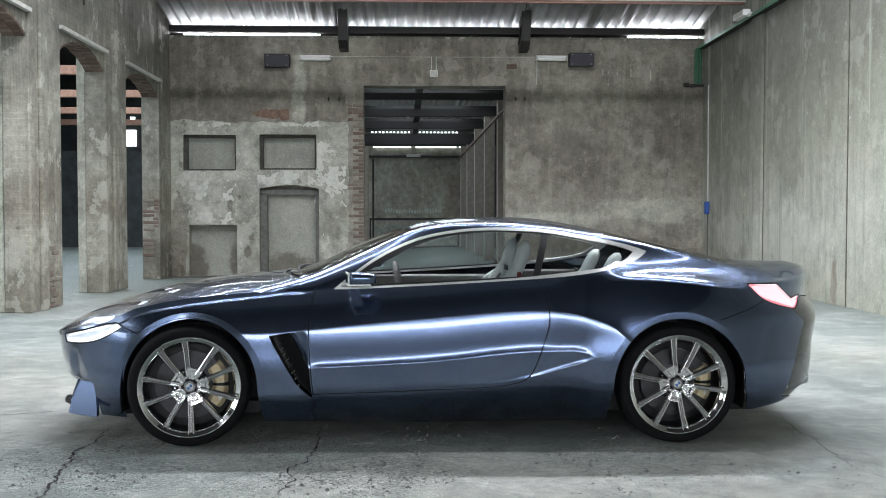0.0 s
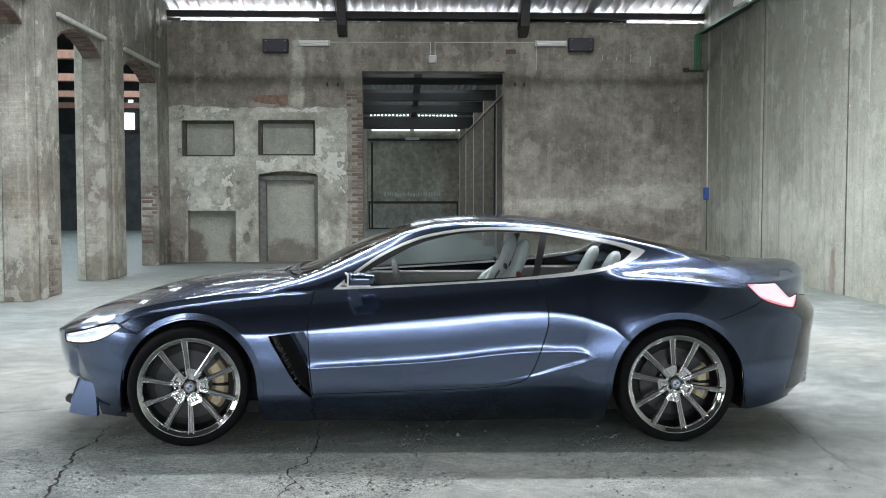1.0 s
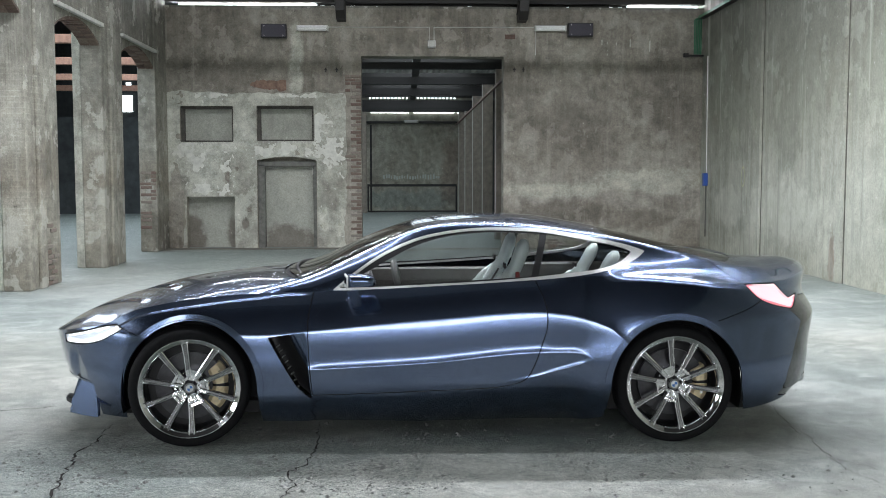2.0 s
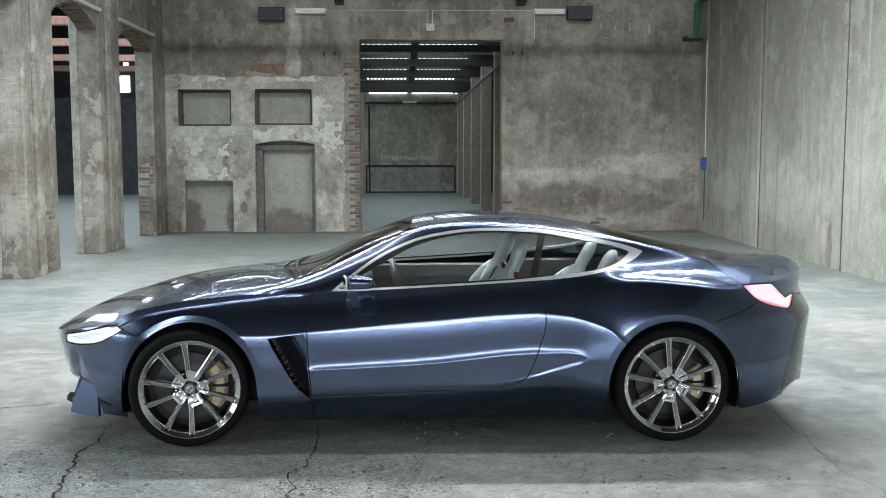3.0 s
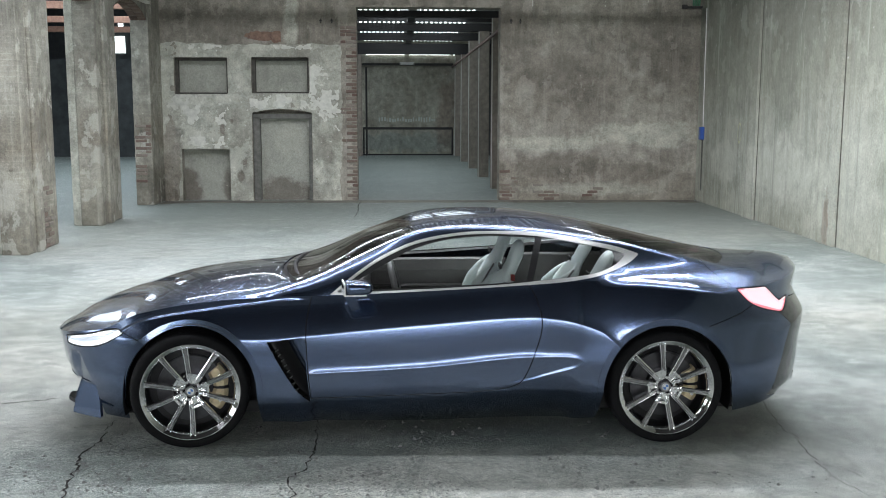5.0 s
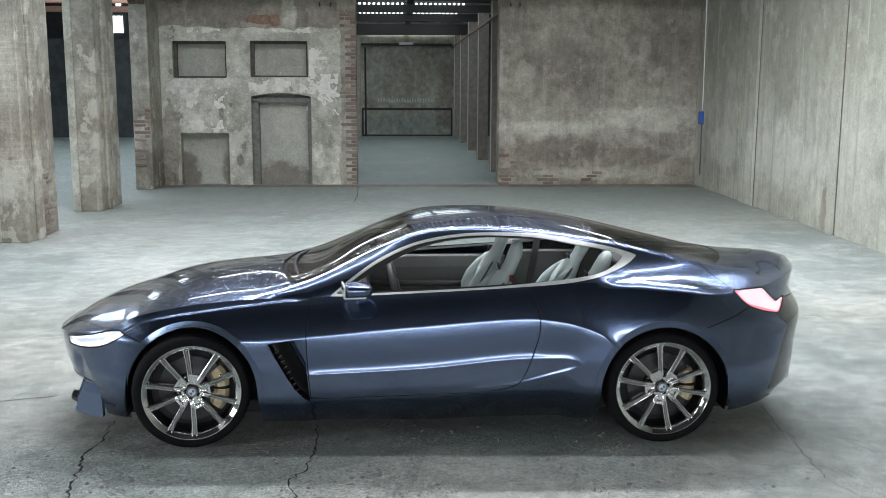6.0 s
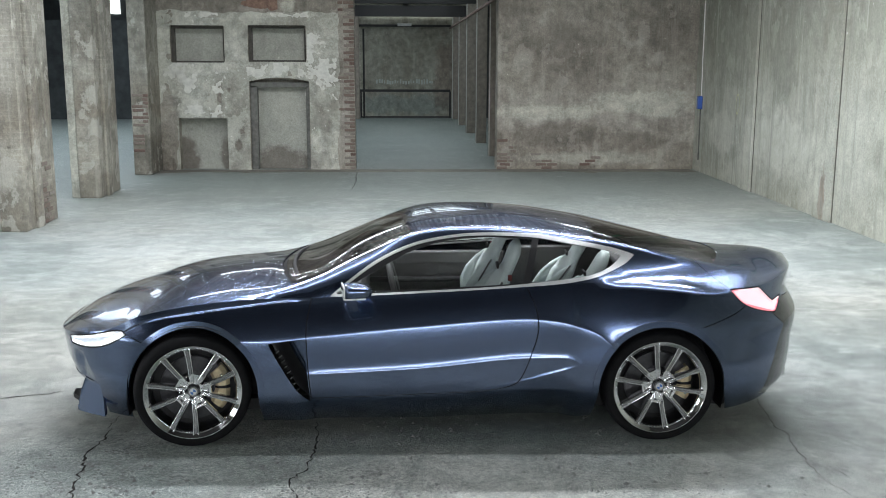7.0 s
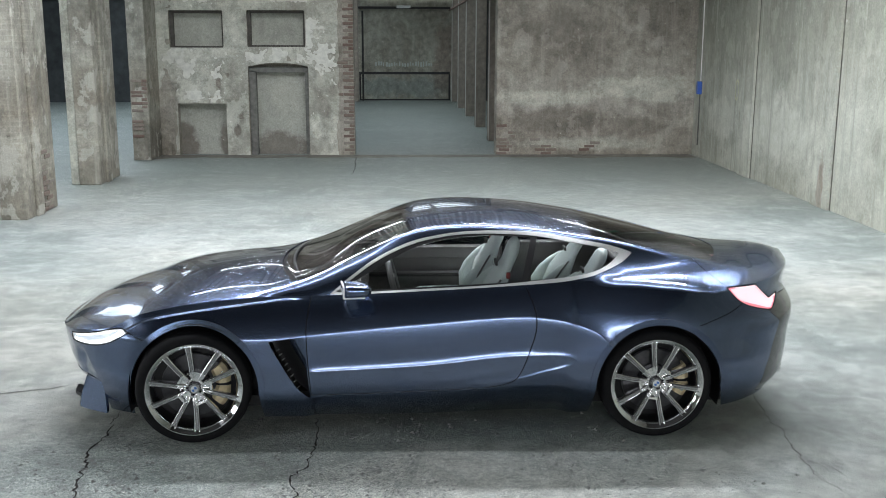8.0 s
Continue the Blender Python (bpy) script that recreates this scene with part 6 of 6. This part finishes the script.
def coat_field(v):
    x, z = v[:, 0], v[:, 2]
    n1, n2, n3 = pnoise(x, z, 1.7, 3.1), pnoise(x, z, 6.0, 7.7), pnoise(x, z, 18.0, 1.2)
    d = np.maximum(z - (3.33 + 0.07 * n1 + 0.04 * n2), x - (-1.44 + 0.05 * n1 + 0.04 * n2))
    for r in HOLES:
        d = np.maximum(d, -rect_d(x, z, r))
    arch = np.where((x > -3.34) & (x < -2.07), z - arch_top(x), 9.0)
    d = np.where((x > -3.36) & (x < -2.05) & (z < 2.1), np.maximum(d, -arch), d)
    blob = np.hypot((x + 5.12) / 0.24, (z - 0.75) / 0.95) - 1 + 0.35 * n1 + 0.22 * n2
    d = np.maximum(d, -blob * 0.2)
    d = np.maximum(d, (n1 * 0.65 + n2 * 0.4 + n3 * 0.12 - 0.52) * 0.2)
    return d


gv, gf = flat_grid(XL + 0.005, -1.36, 0.0, 3.46, 0.028)
gv, coat, _ = split(gv, gf, coat_field(gv))
gv[:, 1] = YB - 0.016
used = sorted({k for q in coat for k in q})
at = {k: i for i, k in enumerate(used)}
ob = put("plaster_coat", gv[used], [[at[k] for k in q] for q in coat], M_COAT)
mod = ob.modifiers.new("thickness", "SOLIDIFY")
mod.thickness, mod.offset = 0.015, -1
tagged(ob, "pale peeling plaster coat on the old wall", "plaster", "", "structure")

# paler flakes of old whitewash left on the coat
SPOTS = ((-1.75, 2.05, 0.24, 0.42), (-4.02, 1.75, 0.16, 0.26), (-4.85, 2.0, 0.30, 0.30), (-2.75, 2.12, 0.55, 0.13), (-4.25, 3.28, 0.40, 0.09), (-2.5, 3.27, 0.5, 0.07), (-1.9, 2.45, 0.3, 0.3), (-3.95, 1.25, 0.12, 0.2), (-4.6, 1.35, 0.3, 0.12), (-2.0, 2.7, 0.25, 0.2))


def flake_field(v):
    x, z = v[:, 0], v[:, 2]
    n1, n2, n3 = pnoise(x, z, 3.0, 13.1), pnoise(x, z, 9.0, 5.7), pnoise(x, z, 22.0, 8.2)
    d = np.full(len(x), 9.0)
    for cx, cz, rx, rz in SPOTS:
        d = np.minimum(d, np.hypot((x - cx) / rx, (z - cz) / rz) - 0.75)
    d = d * 0.5 + 0.75 * n1 + 0.65 * n2 + 0.4 * n3
    d = np.minimum(d, 0.86 - (n1 * 0.5 + n2 * 0.9 + n3 * 0.7))
    return np.maximum(d * 0.1, coat_field(v) + 0.02)


gv, gf = flat_grid(XL + 0.03, -1.40, 0.0, 3.44, 0.022)
gv, flakes, _ = split(gv, gf, flake_field(gv))
gv[:, 1] = YB - 0.021
used = sorted({k for q in flakes for k in q})
at = {k: i for i, k in enumerate(used)}
ob = put("whitewash_flakes", gv[used], [[at[k] for k in q] for q in flakes], M_FLAKE)
mod = ob.modifiers.new("thickness", "SOLIDIFY")
mod.thickness, mod.offset = 0.0045, -1
tagged(ob, "pale flakes of whitewash left on the plaster", "plaster", "", "stuff")


def stain(x0, x1, y, z0, z1, blobs, mat, seed, name, label):
    """An irregular thin patch on a wall that faces the hall."""
    v, f = flat_grid(x0, x1, z0, z1, 0.02)

    def field(v):
        x, z = v[:, 0], v[:, 2]
        d = np.full(len(x), 9.0)
        for cx, cz, rx, rz in blobs:
            d = np.minimum(d, np.hypot((x - cx) / rx, (z - cz) / rz) - 1)
        return d + 0.35 * pnoise(x, z, 4.0, seed) + 0.2 * pnoise(x, z, 13.0, seed + 3)
    v, low, _ = split(v, f, field(v) * 0.2)
    used = sorted({k for q in low for k in q})
    at = {k: i for i, k in enumerate(used)}
    v[:, 1] = y
    tagged(put(name, v[used], [[at[k] for k in q] for q in low], mat), label, "stain", "", "structure")


stain(-3.7, -2.7, YB - 0.004, 3.36, 3.7, ((-3.1, 3.5, 0.35, 0.10), (-2.8, 3.5, 0.14, 0.14)), M_REDPATCH, 12.0, "red_patch", "bare reddish brick patch")

rnd = random.Random(77)
for k in range(6):
    x = 4.05 + 0.22 * k + rnd.uniform(-0.09, 0.09)
    h = rnd.uniform(0.10, 0.32)
    stain(x - 0.1, x + 0.1, YB - 0.004, 4.0, 4.75, ((x, 4.62 - h, 0.011, h),), M_COAT, 20.0 + k, "lime_drip", "pale lime drip down the wall")

def crack(pts, width, seed, mat=None, label="dark jagged crack in the concrete floor"):
    """A dark jagged crack, wider in the middle, lying in the floor."""
    rnd = random.Random(seed)
    line = []
    for (x0, y0), (x1, y1) in zip(pts, pts[1:]):
        n = max(2, int(math.hypot(x1 - x0, y1 - y0) / 0.03))
        for i in range(n):
            u = i / n
            k = 0.012 + 0.006 * rnd.random()
            line.append((x0 + (x1 - x0) * u + rnd.uniform(-k, k), y0 + (y1 - y0) * u + rnd.uniform(-k, k)))
    line.append(pts[-1])
    v, f = [], []
    for i, (x, y) in enumerate(line):
        a, b = line[max(0, i - 1)], line[min(len(line) - 1, i + 1)]
        dx, dy = b[0] - a[0], b[1] - a[1]
        q = math.hypot(dx, dy) + 1e-9
        e = width * (0.25 + rnd.random()) * (0.2 + math.sin(math.pi * min(1, max(0, i / (len(line) - 1)))) ** 0.5)
        v += [(x - dy / q * e, y + dx / q * e, 0.004), (x + dy / q * e * 0.7, y - dx / q * e * 0.7, 0.004)]
    for i in range(len(line) - 1):
        f.append((2 * i, 2 * i + 1, 2 * i + 3, 2 * i + 2))
    tagged(put("floor_crack" if mat is None else "floor_scratch", v, f, mat or M_CRACK), label, "crack", "floor cracks", "structure")


crack([(-2.03, 0.55), (-2.0, 0.17), (-2.05, -0.06), (-2.0, -0.3), (-1.97, -0.5), (-1.90, -0.95), (-1.95, -1.4)], 0.008, 1)
crack([(-0.72, 0.6), (-0.69, -0.05), (-0.72, -0.36), (-0.79, -0.52), (-0.74, -0.74), (-0.80, -1.1)], 0.006, 2)
crack([(-3.3, 0.90), (-2.96, 0.94), (-2.78, 0.98), (-2.5, 1.10)], 0.006, 3)
crack([(2.33, 0.9), (2.23, 0.26), (2.25, 0.07), (2.2, -0.36), (2.19, -0.63), (2.30, -0.95)], 0.003, 4)
crack([(2.45, 0.2), (2.57, 0.01), (2.63, -0.17), (2.80, -0.25), (3.2, -0.3)], 0.0018, 5)
crack([(-1.02, 15.85), (-1.05, 14.7), (-1.0, 13.6), (-1.03, 12.5)], 0.010, 6)
crack([(-1.97, -0.05), (-1.7, 0.02), (-1.55, 0.12)], 0.003, 7)
crack([(-3.0, 5.0), (-2.0, 5.6), (-0.8, 6.4), (0.2, 6.5)], 0.006, 8)

crack([(-2.0, -0.3), (-1.85, -0.38), (-1.7, -0.36), (-1.58, -0.28)], 0.002, 9)
crack([(-1.92, -0.8), (-1.7, -0.72), (-1.62, -0.6)], 0.002, 10)
crack([(-0.74, -0.74), (-0.55, -0.80), (-0.42, -0.92)], 0.0025, 12)
crack([(2.2, -0.36), (2.32, -0.5), (2.36, -0.62)], 0.002, 13)
PALE_SCRATCH = "thin pale scratch in the concrete floor"
crack([(-1.2, 11.2), (-0.3, 11.0), (0.4, 10.2), (0.9, 9.7)], 0.012, 14, M_CHALK, PALE_SCRATCH)
crack([(2.2, 9.2), (2.6, 8.6), (3.0, 8.2)], 0.010, 15, M_CHALK, PALE_SCRATCH)
crack([(-4.4, 4.2), (-3.6, 4.35), (-3.0, 4.3)], 0.009, 16, M_CHALK, PALE_SCRATCH)
crack([(3.2, 3.4), (4.0, 3.2), (4.9, 3.3)], 0.007, 17, M_CHALK, PALE_SCRATCH)
crack([(-3.6, 2.6), (-3.0, 2.75), (-2.4, 2.7)], 0.006, 18, M_CHALK, PALE_SCRATCH)

# dirt and painted-in shade along the foot of the back wall
fv, ff = flat_grid(XL + 0.02, 6.25, 14.6, 15.885, 0.04)


def dirt_shade_field(v):
    x, y = v[:, 0], v[:, 2]
    return (15.30 - y + 0.28 * pnoise(x, y, 1.1, 51.0) + 0.14 * pnoise(x, y, 4.0, 57.0)) * 0.3


fv, dirt, _ = split(fv, ff, dirt_shade_field(fv))
fv = np.stack([fv[:, 0], fv[:, 2], np.full(len(fv), 0.004)], 1)
used = sorted({k for q in dirt for k in q})
at = {k: i for i, k in enumerate(used)}
tagged(put("floor_dirt", fv[used], [[at[k] for k in q] for q in dirt], M_DIRT_SHADE), "dark band of dirt and painted shade along the back wall foot", "dirt", "", "stuff")

# chips and grit on the floor
rnd = random.Random(11)
v, f = [], []
for n in range(8000):
    if n < 1500:
        x, y = rnd.uniform(-5, 6), rnd.uniform(-2.5, 15) if rnd.random() < 0.4 else rnd.uniform(-1.6, 2.0)
    else:
        x, y = rnd.gauss(-0.7, 1.3), rnd.gauss(-0.35, 0.42)
        if y > 0.6 or noise.noise((x * 1.3, y * 1.3, 4.0)) + 0.5 * noise.noise((x * 4, y * 4, 9.0)) < -0.1:
            continue
    s = rnd.uniform(0.002, 0.007) * (1.15 if n >= 1500 else 1) * (1 if rnd.random() < 0.93 else 2.2)
    a = rnd.uniform(0, 6.28)
    o = len(v)
    for q, hgt in ((0, 0.001), (2.1, 0.001), (4.2, 0.001)):
        v.append((x + s * math.cos(a + q) * rnd.uniform(0.7, 1.5), y + s * math.sin(a + q) * rnd.uniform(0.7, 1.5), hgt))
    v.append((x, y, s * rnd.uniform(0.5, 1.0)))
    f += [(o, o + 1, o + 3), (o + 1, o + 2, o + 3), (o + 2, o, o + 3)]
tagged(put("floor_grit", v, f, M_GRIT), "small chips and grit scattered over the concrete floor", "grit", "", "stuff")

# bricks: one shared mesh for each size


def brick_mesh(l, d, h):
    bm = box(bmesh.new(), -l / 2, l / 2, -d / 2, d / 2, -h / 2, h / 2, 0.006)
    me = bpy.data.meshes.new("brick")
    bm.to_mesh(me)
    bm.free()
    me.materials.append(M_BRICK)
    return me


LONG, HEAD = brick_mesh(0.225, 0.10, 0.058), brick_mesh(0.105, 0.10, 0.058)


def brick(me, m, parent):
    b = new("brick", me)
    b.parent = parent
    b.matrix_local = m
    return b


rnd = random.Random(21)
north = bpy.data.objects["wall_north"]
for k in range(50):
    z = 0.035 + 0.0745 * k
    pair = ((LONG, -1.215), (HEAD, -1.39)) if k % 2 else ((HEAD, -1.155), (LONG, -1.33))
    for me, x in pair:
        if x < -1.3 and rnd.random() < 0.82 and z < 3.6:
            continue
        brick(me, pose(x + rnd.uniform(-0.006, 0.006), YB + 0.030 + rnd.uniform(-0.008, 0.010), z, 0, rnd.uniform(-1.5, 1.5), rnd.uniform(-2, 2)), north)
for k in range(9):
    z = 0.035 + 0.0745 * k
    for j, me in enumerate((LONG, HEAD)):
        if rnd.random() < 0.75 - 0.07 * k:
            brick(me, pose(2.10 + 0.19 * j + (0.06 if k % 2 else 0), YB + 0.040 + rnd.uniform(-0.006, 0.006), z, 0, rnd.uniform(-1.5, 1.5), 0), north)
for k in range(5):
    for j in range(7):
        if rnd.random() < 0.45 - 0.07 * k:
            brick(LONG, pose(2.6 + 0.24 * j + 0.12 * (k % 2), YB + 0.043, 0.035 + 0.0745 * k, 0, rnd.uniform(-1.5, 1.5), 0), north)
piers = [o for o in bpy.data.objects if o.name.startswith("pier") and o.type == "EMPTY"]
for k in range(15):
    z = 0.035 + 0.0745 * k
    for j in range(3):
        y = 8.57 + 0.24 * j + (0.1 if k % 2 else 0)
        if y < 9.05 and rnd.random() < 0.95 - 0.05 * k:
            brick(LONG, pose(XL - 0.036 + rnd.uniform(-0.004, 0.006), y, z, rnd.uniform(-1.5, 1.5), 0, 90 + rnd.uniform(-1.5, 1.5)), piers[2])
for k in range(16):
    z = 0.5 + 0.0745 * k
    for j in range(2):
        x = XL - 0.235 + 0.155 * j + (0.012 if k % 2 else 0)
        if rnd.random() < 0.55:
            brick(HEAD if j else LONG, pose(x, 14.92 + 0.038 + rnd.uniform(-0.006, 0.006), z, 0, rnd.uniform(-3, 3), 0), piers[4])
